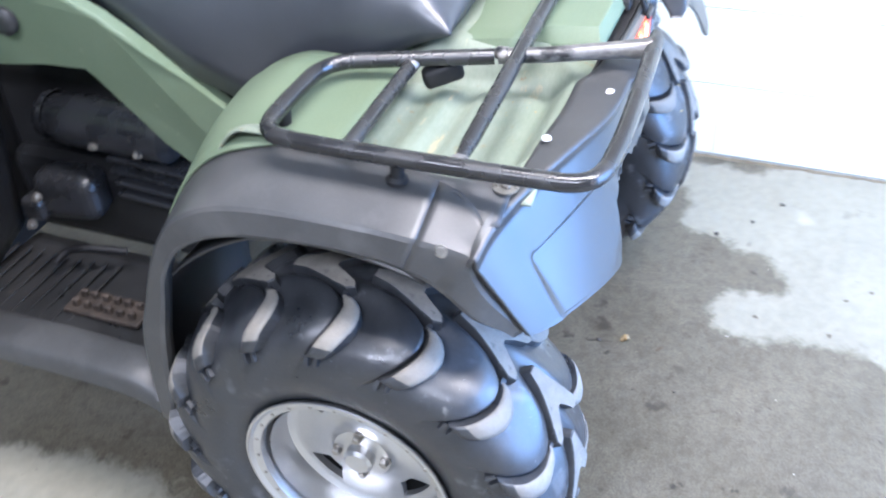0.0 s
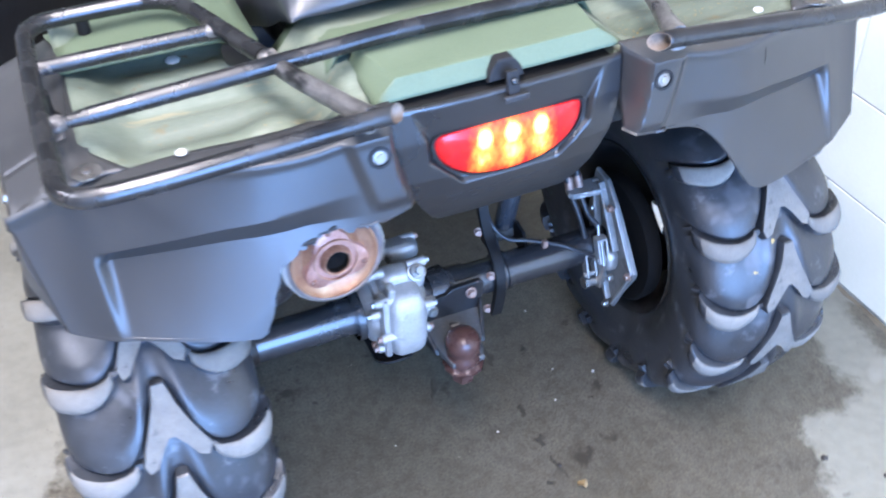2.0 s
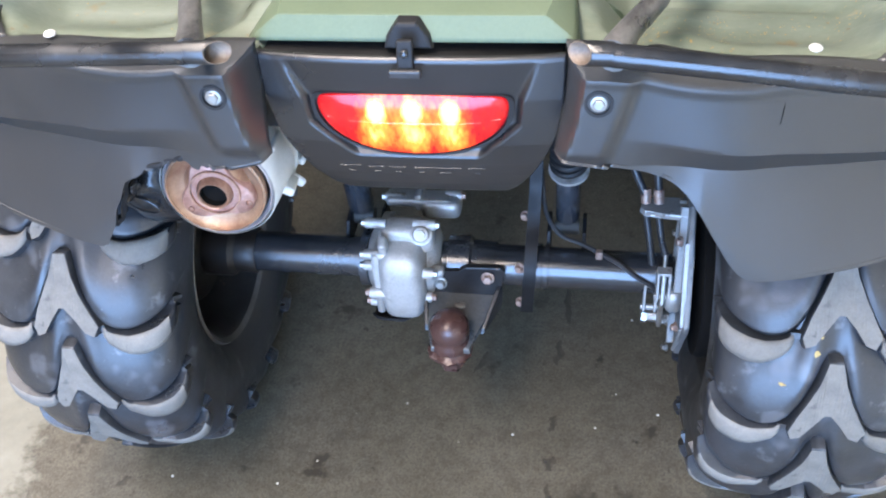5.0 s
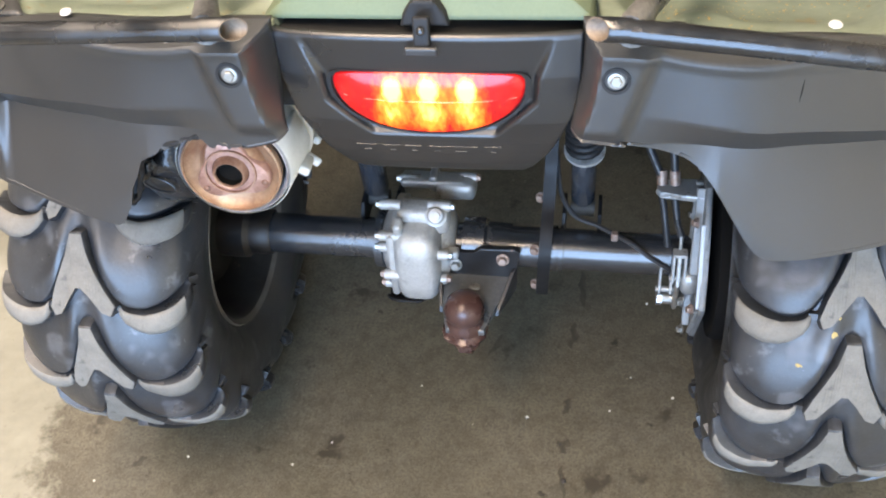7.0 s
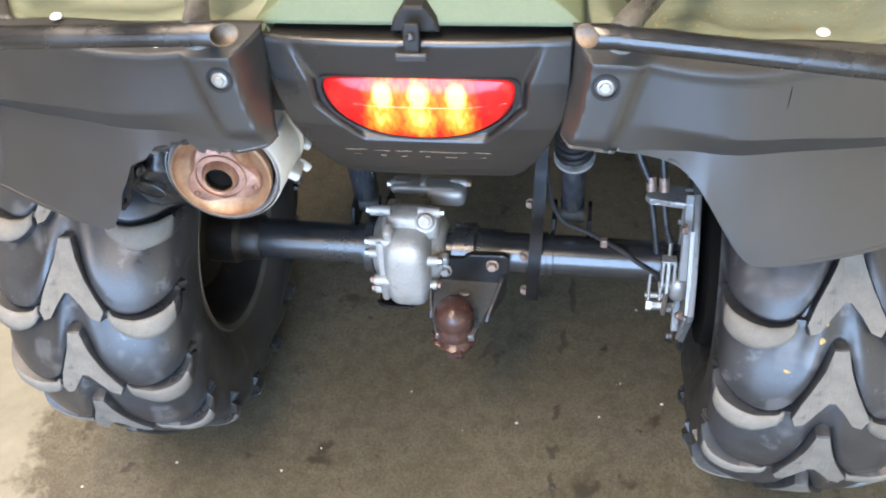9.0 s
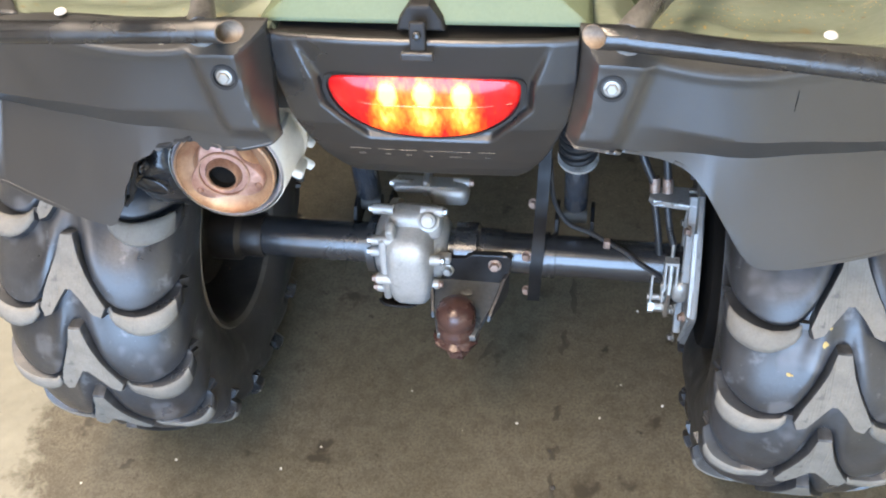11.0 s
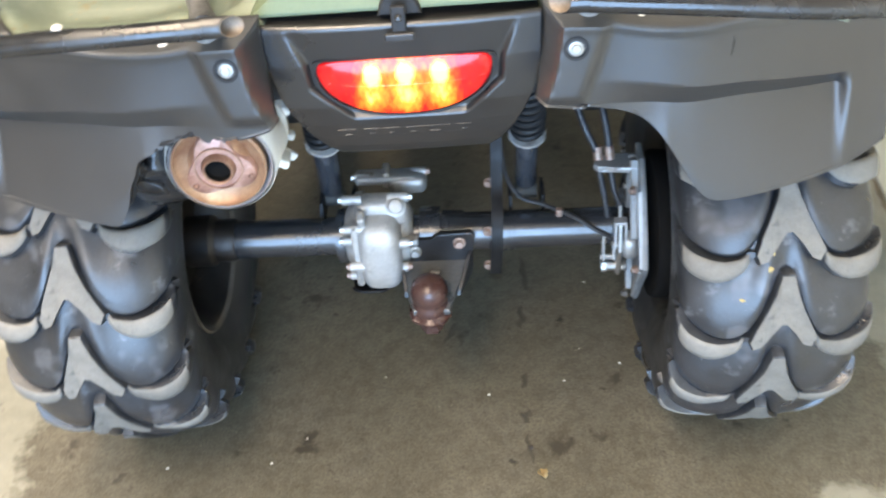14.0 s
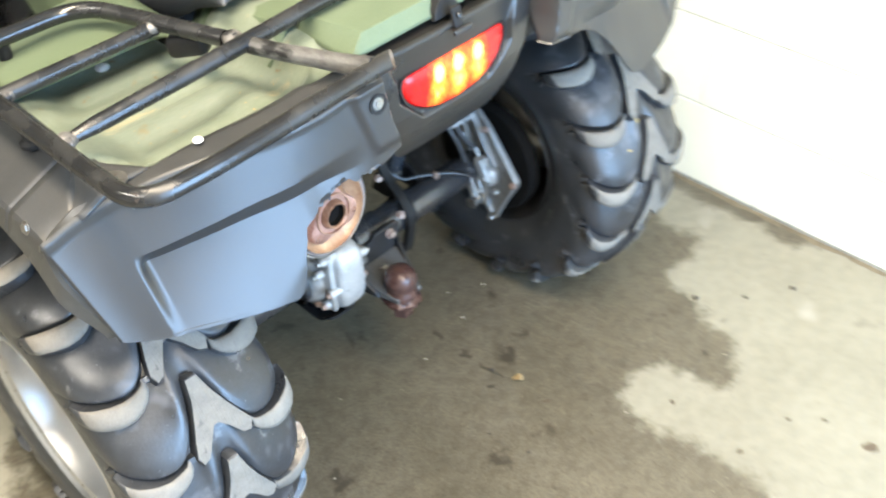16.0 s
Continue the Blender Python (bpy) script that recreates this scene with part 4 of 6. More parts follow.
def fender_cover(s):
    """Olive panel that sweeps from the deck down over the front of the wheel arch."""
    a = glide([(0, y, z) for y, z in ARCH_A], 6)

    def point(u, v):
        f = (4.7 + 5.5 * u) * 6
        i, g = int(f), f - int(f)
        q = a[i].lerp(a[i + 1], g)
        xo = lerp(f / 6, range(len(ARCH_X)), ARCH_X) + 0.012 * smoothstep(u, 0.12, 0.35) * (1 - 0.4 * u)
        x = xo + (0.235 - xo) * v
        rise = lerp(u, (0, 0.15, 0.35, 0.7, 1), (0.0, 0.004, 0.020, 0.030, 0.030)) * math.sin(min(1, v * 1.6) * math.pi / 2)
        ahead = lerp(u, (0, 1), (0.0, 0.045)) * v
        return Vector((s * x, q.y + ahead, q.z + 0.003 + rise - 0.012 * smoothstep(v, 0.75, 1.0)))
    part("fender_cover", sheet(bmesh.new(), point, 30, 14), GREEN, atv, "olive green cover over the front of the wheel arch", thick=0.004, angle=50)


for side in (1, -1):
    fender_cover(side)
    fender_ledge(side)
    fender_rear(side)
    fender_side(side)

# melted edge of the fender by the muffler
bm = bmesh.new()
pts = glide([(-0.344, -0.312, 0.640), (-0.331, -0.315, 0.660), (-0.320, -0.317, 0.690), (-0.309, -0.318, 0.714), (-0.285, -0.319, 0.731), (-0.259, -0.319, 0.741), (-0.238, -0.320, 0.749)], 6)
pts = [q + Vector((0.004 * noise.noise(q * 90), 0.004 * noise.noise(q * 70 + Vector((3, 0, 0))), 0.004 * noise.noise(q * 110 + Vector((0, 5, 0))))) for q in pts]
tube(bm, pts, 0.004, 8, taper=[0.0022 + 0.0035 * abs(noise.noise(q * 130)) for q in pts])
part("melted_edge", bm, LINER, atv, "melted and curled black plastic edge")
# black liner bulging out where the panel has gone
bm = bmesh.new()


def bulge(u, v):
    x = -0.366 + 0.104 * u
    z = 0.590 + 0.142 * v
    y = -0.276 + 0.075 * (abs(u - 0.42) ** 2.4 * 3.0 + abs(v - 0.42) ** 2.4 * 2.6) + 0.005 * noise.noise((x * 40, z * 40, 1)) + 0.006 * math.exp(-((v - 0.78 + 0.3 * u) / 0.06) ** 2)
    return Vector((x, y, z))


sheet(bm, bulge, 28, 28)
part("torn_liner", bm, LINER_GLOSS, atv, "bare black inner liner behind the broken fender", thick=0.004)


bm = bmesh.new()
bmesh.ops.create_icosphere(bm, subdivisions=3, radius=1.0)
for v in bm.verts:
    v.co *= 1 + 0.55 * noise.noise(v.co * 1.9) + 0.2 * noise.noise(v.co * 5)
    v.co = Vector((-0.331 + 0.013 * v.co.x + 0.004 * v.co.z, -0.288 + 0.010 * v.co.y, 0.672 + 0.014 * v.co.z))
part("melted_lump", bm, LINER_GLOSS, atv, "crumpled lump of melted black plastic", angle=70)
bm = bmesh.new()
loop = [Vector((-0.328 + 0.020 * math.cos(a) + 0.004 * math.sin(a), -0.2785 - 0.0015 * math.cos(a), 0.640 + 0.0085 * math.sin(a) - 0.007 * math.cos(a))) for a in [2 * math.pi * k / 24 for k in range(25)]]
tube(bm, loop, 0.0016, 8, caps=False)
part("melted_slit", bm, LINER_GLOSS, atv, "raised edge of a slit in the melted plastic")

# ---------------------------------------------------------------- green bodywork
def deck_height(x, y):
    """Height of the rear deck: low side trays with ribs, a raised middle."""
    ax = abs(x)
    z = 0.806
    z += 0.050 * (1 - smoothstep(ax, 0.165, 0.225))
    z += 0.034 * smoothstep(ax, 0.405, 0.480)
    z += 0.034 * (1 - smoothstep(y, -0.245, -0.205)) * smoothstep(ax, 0.17, 0.2)
    z += 0.018 * smoothstep(y, 0.03, 0.10) * (1 - smoothstep(y, 0.14, 0.20))
    inside = smoothstep(ax, 0.225, 0.25) * (1 - smoothstep(ax, 0.40, 0.43)) * smoothstep(y, -0.21, -0.19) * (1 - smoothstep(y, 0.0, 0.03))
    rib = abs(((y + 0.5) / 0.062) % 1 - 0.5) * 2
    z += 0.0065 * inside * smoothstep(rib, 0.34, 0.60)
    # fold beside the middle box
    z += 0.012 * math.exp(-((ax - 0.265) / 0.030) ** 2 - ((y + 0.165) / 0.035) ** 2)
    z += 0.002 * noise.noise((x * 9, y * 9, 0.5))
    if ax > 0.16:
        z = min(z, lerp(y, (-0.262, -0.225, -0.16), (0.838, 0.846, 0.870)))
        z = min(z, lerp(ax, (0.15, 0.36, 0.42, 0.46, 0.484), (0.850, 0.845, 0.836, 0.826, 0.818)) + 0.05 * smoothstep(y, -0.21, -0.12))
    z -= 0.032 * (1 - smoothstep(y, -0.205, -0.175)) * (1 - smoothstep(ax, 0.138, 0.158))
    z -= 0.16 * smoothstep(y, 0.12, 0.30) * smoothstep(ax, 0.2, 0.26)
    z -= 0.20 * smoothstep(y, -0.02, 0.16) * (1 - smoothstep(ax, 0.2, 0.26))
    return z


bm = sheet(bmesh.new(), lambda u, v: Vector((-0.484 + 0.968 * u, -0.262 + 0.53 * v, deck_height(-0.484 + 0.968 * u, -0.262 + 0.53 * v))), 120, 72)
deck = part("rear_deck", bm, GREEN_DIRTY, atv, "dusty olive green plastic deck with ribbed side trays", thick=0.004, angle=60)


LID_U = span((0.0, 1), (0.03, 6), (0.12, 2), (0.15, 24), (0.85, 2), (0.88, 6), (0.97, 1), (1.0, 0))
LID_V = span((0.0, 1), (0.06, 6), (0.30, 3), (0.36, 12), (1.0, 0))


def lid_point(u, v):
    """A flat wedge with crisp sloping sides: ends, then the steep front, then the top."""
    u, v = LID_U[round(u * (len(LID_U) - 1))], LID_V[round(v * (len(LID_V) - 1))]
    top = min(1, v / 0.33)
    back = max(0, (v - 0.33) / 0.67)
    rise = max(0, min(min(u, 1 - u) / 0.135, 1))
    half = 0.163 - 0.006 * back
    inner = 0.131 + 0.016 * back
    side = -1 if u < 0.5 else 1
    x = side * (half + (inner - half) * rise) if rise < 1 else (u - 0.5) / 0.365 * inner
    level = min(top, rise)
    y = -0.2640 + 0.0125 * top + 0.098 * back - 0.001 * (1 - (2 * u - 1) ** 2) * (1 - back)
    return Vector((x, y, 0.8565 + 0.0225 * level - 0.003 * back))


bm = sheet(bmesh.new(), lid_point, len(LID_U) - 1, len(LID_V) - 1)
part("storage_lid", bm, GREEN, atv, "olive green storage box lid with bevelled edges", thick=0.003, angle=22).matrix_basis = LEVEL
# dark block fills the gap under the lid in place of shade
bm = bmesh.new()
block(bm, (0.298, 0.044, 0.014), (0, -0.2565, 0.840), 0.003)
part("lid_seal", bm, LINER, atv, "dark block standing for the shaded gap under the lid", smooth=False)
# deck ahead of the lid, under the seat's tail
bm = sheet(bmesh.new(), lambda u, v: Vector((-0.205 + 0.41 * u, -0.150 + 0.20 * v, 0.870 - 0.030 * v - 0.05 * smoothstep(abs(u - 0.5), 0.40, 0.5))), 24, 10)
part("deck_panel", bm, GREEN, atv, "olive green panel behind the seat", thick=0.004)
# added black sheet that keeps the gaps beside the tail dark
bm = bmesh.new()
block(bm, (0.40, 0.004, 0.095), (0, -0.262, 0.797), 0)
part("inner_panel", bm, LINER, atv, "black backing added to keep the gaps beside the tail dark", smooth=False)
# rubber latch
bm = bmesh.new()
plate(bm, [(-0.024, 0.853), (0.024, 0.853), (0.021, 0.864), (0.012, 0.876), (0.009, 0.879), (-0.009, 0.879), (-0.012, 0.876), (-0.021, 0.864)], 0.018, lambda a, b, c: Vector((a, -0.273 + c + 0.15 * (b - 0.853), b)), 0.003)
block(bm, (0.016, 0.007, 0.034), (0, -0.2885, 0.855), 0.002, (-14, 0, 0))
latch = part("lid_latch", bm, LINER, atv, "black rubber lid latch", smooth=False)
latch.matrix_basis = LEVEL
bm = bmesh.new()
block(bm, (0.032, 0.006, 0.009), (0, -0.2985, 0.842), 0.002)
part("latch_tab", bm, HOSE, latch, smooth=False)
cap_stud("latch_pin", (0, -0.2935, 0.861), (0, -1, 0.3), 0.0042, latch, RACK)


def side_panel(s):
    outline = [(0.27, 0.625), (0.33, 0.678), (0.40, 0.733), (0.47, 0.788), (0.545, 0.843), (0.64, 0.888), (1.0, 0.915), (1.0, 0.702), (0.86, 0.704), (0.70, 0.728), (0.612, 0.738), (0.592, 0.722), (0.495, 0.600), (0.42, 0.545), (0.32, 0.545)]
    bm = bmesh.new()
    plate(bm, outline, 0.03, lambda a, b, c: Vector((s * (0.212 - c + 0.02 * smoothstep(b, 0.70, 0.80)), a, b)), 0.006)
    body = part("side_cover", bm, GREEN, atv, "olive green plastic side cover below the seat", smooth=False)
    knob = bmesh.new()
    lathe(knob, [(0.026, 0), (0.026, 0.010), (0.020, 0.016), (0.010, 0.017), (0.0001, 0.016)], (s * 0.227, 0.742, 0.812), "X", 28, s)
    part("cover_knob", knob, HOSE, body, "round black rubber knob")


side_panel(-1)
side_panel(1)

# ---------------------------------------------------------------- seat
SY = (-0.054, -0.046, 0.0, 0.08, 0.18, 0.30, 0.40, 0.50, 0.62, 0.80)
S_W = (0.196, 0.199, 0.201, 0.203, 0.202, 0.206, 0.206, 0.202, 0.196, 0.185)
S_LOW = (0.869, 0.866, 0.850, 0.806, 0.762, 0.705, 0.740, 0.815, 0.880, 0.900)
S_TOP = (0.876, 0.896, 0.948, 0.972, 0.978, 0.974, 0.965, 0.958, 0.955, 0.955)


def seat_point(u, v):
    y = -0.054 + 0.854 * v ** 1.35
    w, lo, hi = lerp(y, SY, S_W), lerp(y, SY, S_LOW), lerp(y, SY, S_TOP)
    a = math.pi * u
    c, sn = math.cos(a), math.sin(a)
    x = math.copysign(abs(c) ** 0.55, c) * w
    z = lo + (hi - lo) * abs(sn) ** 0.62
    return Vector((x, y, z + 0.004 * noise.noise((x * 12, y * 12, 4))))


seat = part("seat", sheet(bmesh.new(), seat_point, 40, 60), SEAT, atv, "black textured vinyl seat", thick=0.006, angle=70)
bm = bmesh.new()


def on_seat(a, b, lift):
    """A spot on the back of the seat; a across, b up its slope."""
    y = -0.052 + b * 0.55
    return Vector((a - 0.012, y - 0.006 - lift, lerp(y, SY, S_TOP) + 0.003 + lift * 0.5))


for a0, a1, b0, b1, m, lift in ((-0.045, 0.045, 0.0, 0.055, 0, 0.0), (0.012, 0.040, 0.034, 0.040, 1, 0.001), (0.012, 0.040, 0.022, 0.028, 1, 0.001), (0.012, 0.034, 0.010, 0.016, 1, 0.001)):
    vs = [bm.verts.new(on_seat(a, b, lift)) for a, b in ((a0, b0), (a1, b0), (a1, b1), (a0, b1))]
    bm.faces.new(vs).material_index = m
ring = [[bm.verts.new(on_seat(-0.022 + r * math.cos(t * math.pi / 10), 0.028 + r * 0.9 * math.sin(t * math.pi / 10), 0.001)) for t in range(20)] for r in (0.017, 0.012)]
for k in range(20):
    bm.faces.new((ring[0][k], ring[0][(k + 1) % 20], ring[1][(k + 1) % 20], ring[1][k])).material_index = 2
part("warning_label", bm, [WHITE, BLACK_INK, RED_INK], atv, "white warning label with a red ring", smooth=False)

# ---------------------------------------------------------------- tail panel and lamp
def lamp_outline():
    """A nearly straight top with rounded corners over half an oval."""
    pts = []
    for k in range(41):
        a = math.pi * k / 40
        c, sn = math.cos(a), math.sin(a)
        pts.append((0.0985 * math.copysign(abs(c) ** 0.92, c) - 0.001, 0.7950 - 0.0615 * abs(sn) ** 0.95))
    pts += [(-0.0985, 0.8005), (-0.0955, 0.8055), (-0.090, 0.8075)]
    pts += [(-0.08 + 0.02 * k, 0.8082 + 0.0012 * (1 - ((-0.08 + 0.02 * k) / 0.08) ** 2)) for k in range(9)]
    return pts + [(0.089, 0.8075), (0.0945, 0.8055), (0.0975, 0.8005)]


LAMP = lamp_outline()


def tail_point(u, v):
    z = 0.853 - 0.193 * v
    w = lerp(z, *TAIL_W)
    x = -w + 2 * w * u
    y = lerp(z, *TAIL_Y) + 0.009 * (abs(x) / 0.15) ** 3
    # field that sinks from the top edge towards the lamp, between two creased flanks
    flank = lerp(z, (0.720, 0.750, 0.775, 0.806, 0.854), (0.050, 0.078, 0.103, 0.106, 0.125))
    y += 0.009 * (1 - smoothstep(abs(x), flank - 0.001, flank + 0.006)) * lerp(z, (0.730, 0.738, 0.806, 0.849), (0.0, 1.0, 1.0, 0.0))
    return Vector((x, y, z))


part("tail_panel", sheet(bmesh.new(), tail_point, 140, 96), PLASTIC_TAIL, atv, "black plastic tail panel round the lamp", thick=0.005, angle=50).matrix_basis = LEVEL


def inset(outline, k):
    cx, cz = 0.0, 0.774
    return [(cx + (x - cx) * k, cz + (z - cz) * k) for x, z in outline]


bm = bmesh.new()
outer, inner = inset(LAMP, 1.045), inset(LAMP, 1.0)
rows = [[bm.verts.new((x, y, z)) for x, z in o] for o, y in ((outer, -0.266), (outer, -0.2835), (inner, -0.283), (inner, -0.264))]
for a, b in zip(rows, rows[1:]):
    for k in range(len(LAMP)):
        bm.faces.new((a[k], a[(k + 1) % len(LAMP)], b[(k + 1) % len(LAMP)], b[k]))
part("lamp_bezel", bm, LINER, atv, "dark recess round the tail lamp", smooth=False).matrix_basis = LEVEL
bm = bmesh.new()
outline = LAMP
rings = []
for k, d in ((0.985, 0.0), (0.985, -0.010), (0.95, -0.014), (0.80, -0.017), (0.45, -0.019)):
    rings.append([bm.verts.new((x * k, -0.2700 + d, 0.774 + (z - 0.774) * k)) for x, z in outline])
for a, b in zip(rings, rings[1:]):
    for k in range(len(outline)):
        bm.faces.new((a[k], a[(k + 1) % len(outline)], b[(k + 1) % len(outline)], b[k]))
bm.faces.new(rings[-1])
lens = part("tail_lamp", bm, LENS, atv, "lit red tail lamp lens")
bm = bmesh.new()
tube(bm, glide([(-0.088, -0.2845, 0.781), (-0.05, -0.2880, 0.777), (0.0, -0.2887, 0.776), (0.05, -0.2880, 0.777), (0.088, -0.2845, 0.781)], 5), 0.0011, 6)
lens.matrix_basis = LEVEL
part("lens_ridge", bm, LENS, lens)
# embossed maker's name below the lamp, worn to plain dashes
bm = bmesh.new()
for k, (x, w) in enumerate(((-0.075, 0.022), (-0.047, 0.018), (-0.024, 0.018), (0.001, 0.016), (0.026, 0.036), (0.060, 0.018))):
    for z, l in ((0.713, w), (0.704, w * 0.35)):
        yy = lerp(z, *TAIL_Y) + 0.009 * (abs(x) / 0.15) ** 3
        block(bm, (l, 0.0024, 0.0010), (x, yy + 0.0004, z), 0.0003, seg=1)
part("embossed_lettering", bm, PLASTIC_TAIL, atv, "faint raised dashes of lettering", smooth=False).matrix_basis = LEVEL

# ---------------------------------------------------------------- rack
R = 0.0112


def rack_side(s):
    bm = bmesh.new()
    dy, dz = (0.004, 0.001) if s < 0 else (0.012, 0.006)
    line = [(-0.169, -0.345 + dy, 0.889 + dz), (-0.300, -0.350 + dy * 0.6, 0.887 + dz * 0.6), (-0.425, -0.352, 0.884), (-0.512, -0.345, 0.880), (-0.514, -0.20, 0.877), (-0.514, 0.0, 0.875), (-0.510, 0.082, 0.875), (-0.420, 0.084, 0.876), (-0.325, 0.080, 0.877), (-0.292, -0.02, 0.878), (-0.256, -0.140, 0.880)]
    tube(bm, rounded([(-s * x, y, z) for x, y, z in [(-0.1930, -0.3459 + dy, 0.8885 + dz)] + line[1:]], 0.062, 8), R, 14)
    rail = part("rack_rail", bm, RACK, atv, "scratched black steel rack tube with an open end")
    end = bmesh.new()
    mouth = Vector((s * 0.1675, -0.345 + dy, 0.889 + dz))
    lathe(end, [(R * 0.50, 0.030), (R * 0.86, 0.026), (R * 0.88, -0.004), (R * 0.95, -0.004)], mouth, "X", 24, s, 1)
    lathe(end, [(R * 0.95, -0.004), (R * 1.01, -0.002), (R * 1.01, 0.026)], mouth, "X", 24, s, 0)
    for v in end.verts:
        if (v.co.x - mouth.x) * s < 0.003:
            v.co.x += s * (0.010 * (mouth.y - v.co.y) / R + 0.004 * (v.co.z - mouth.z) / R)
    part("tube_end", end, [RACK, TUBE_CUT], rail, "bare cut end of the tube with a pale inside")
    bm = bmesh.new()
    tube(bm, [(-s * x, y, z) for x, y, z in ((-0.254, -0.145, 0.880), (-0.234, -0.215, 0.882), (-0.205, -0.300 + dy, 0.884 + dz), (-0.192, -0.343 + dy, 0.886 + dz))], R * 0.95, 14, taper=[R * 0.98, R * 0.98, R * 1.05, R * 1.40])
    part("rack_brace", bm, RACK_WORN, atv, "scuffed bare steel rack brace")
    bm = bmesh.new()
    tube(bm, [(-s * -0.506, -0.036, 0.871), (-s * -0.29, -0.034, 0.871)], R * 0.9, 12, taper=[R * 0.55, R * 0.9])
    tube(bm, [(-s * -0.506, -0.036, 0.871), (-s * -0.485, -0.036, 0.871), (-s * -0.31, -0.034, 0.872), (-s * -0.29, -0.034, 0.873)], R * 0.9, 12)
    part("rack_crossbar", bm, RACK, atv, "black steel rack crossbar")
    for x, y, z in ((-0.498, -0.036, 0.871), (-0.498, -0.178, 0.873), (-0.296, -0.034, 0.874), (-0.252, -0.150, 0.884), (-0.196, -0.336 + dy, 0.888 + dz)):
        bm = bmesh.new()
        bmesh.ops.create_icosphere(bm, subdivisions=3, radius=1, matrix=pose(-s * x, y, z) @ Matrix.Diagonal((0.0132, 0.0125, 0.0090, 1)))
        for v in bm.verts:
            v.co += Vector((0.0018 * noise.noise(v.co * 160), 0.0018 * noise.noise(v.co * 160 + Vector((4, 0, 0))), 0.0015 * noise.noise(v.co * 190)))
        part("weld", bm, WELD, rail, "bare scratched weld")
    for x, y in ((-0.440, 0.084), (-0.508, -0.105)):
        bm = bmesh.new()
        zb = 0.838 if x < -0.5 else max(0.835, deck_height(x, y))
        tube(bm, [(-s * x, y, 0.875), (-s * x, y + 0.004, zb)], 0.009, 12)
        lathe(bm, [(0.014, 0), (0.014, 0.005), (0.009, 0.009)], (-s * x, y + 0.004, zb), "Z", 14)
        part("rack_foot", bm, LINER, atv, "black rack foot")
    bm = bmesh.new()
    block(bm, (0.058, 0.026, 0.030), (s * 0.268, -0.068, 0.851), 0.009, (0, s * 14, s * 62), 3)
    part("rubber_stop", bm, LINER, atv, "black rubber block under the rack")
    cap_stud("fastener_cap", (-s * -0.342, 0.038, deck_height(0.342, 0.038)), (0, 0, 1), 0.010, atv, WHITE, "white plastic fastener")


rack_side(-1)
rack_side(1)
bm = bmesh.new()
bar = rounded([(-0.508, -0.178, 0.872), (-0.30, -0.174, 0.882), (-0.10, -0.170, 0.893), (0.10, -0.170, 0.893), (0.30, -0.174, 0.882), (0.508, -0.178, 0.872)], 0.05, 5)
ends = [Vector((-0.490, -0.1778, 0.873)), Vector((-0.460, -0.177, 0.8745))]
bar = bar[:1] + ends + bar[1:-1] + [Vector((-q.x, q.y, q.z)) for q in reversed(ends)] + bar[-1:]
tube(bm, bar, R, 14, taper=[R * lerp(abs(q.x), (0.45, 0.485, 0.508), (1.0, 0.72, 0.45)) for q in bar])
part("rack_crossbar", bm, RACK, atv, "long black steel rack crossbar with rusty scratches")

# ---------------------------------------------------------------- axle, differential, hitch
Z0, Y0 = AX.z, AX.y
bm = bmesh.new()
tube(bm, [(-0.352, Y0, Z0), (-0.145, Y0, Z0)], 0.031, 28)
lathe(bm, [(0.044, -0.152), (0.044, -0.140), (0.036, -0.136), (0.036, -0.155)], (0, Y0, Z0), "X", 28)
part("axle_tube", bm, AXLE, atv, "glossy black axle tube")
bm = bmesh.new()
tube(bm, [(-0.03, Y0, Z0), (0.335, Y0, Z0)], 0.031, 28)
lathe(bm, [(0.042, -0.02), (0.042, 0.012), (0.036, 0.016), (0.034, 0.05)], (0, Y0, Z0), "X", 28)
lathe(bm, [(0.0345, 0.110), (0.0345, 0.118)], (0, Y0, Z0), "X", 28)
part("axle_tube", bm, AXLE, atv, "glossy black axle tube")


def pillow_block(bm, half, at, power=3.2, nu=28, nv=16):
    """A softly rounded cast lump."""
    def sp(c, p):
        return math.copysign(abs(c) ** (2 / p), c)

    def point(u, v):
        a, b = 2 * math.pi * u, math.pi * (v - 0.5) * 0.998
        return Vector(at) + Vector((half[0] * sp(math.cos(b), power) * sp(math.cos(a), power), half[1] * sp(math.cos(b), power) * sp(math.sin(a), power), half[2] * sp(math.sin(b), power)))
    sheet(bm, point, nu, nv)
    bmesh.ops.remove_doubles(bm, verts=bm.verts, dist=0.0004)
    return bm


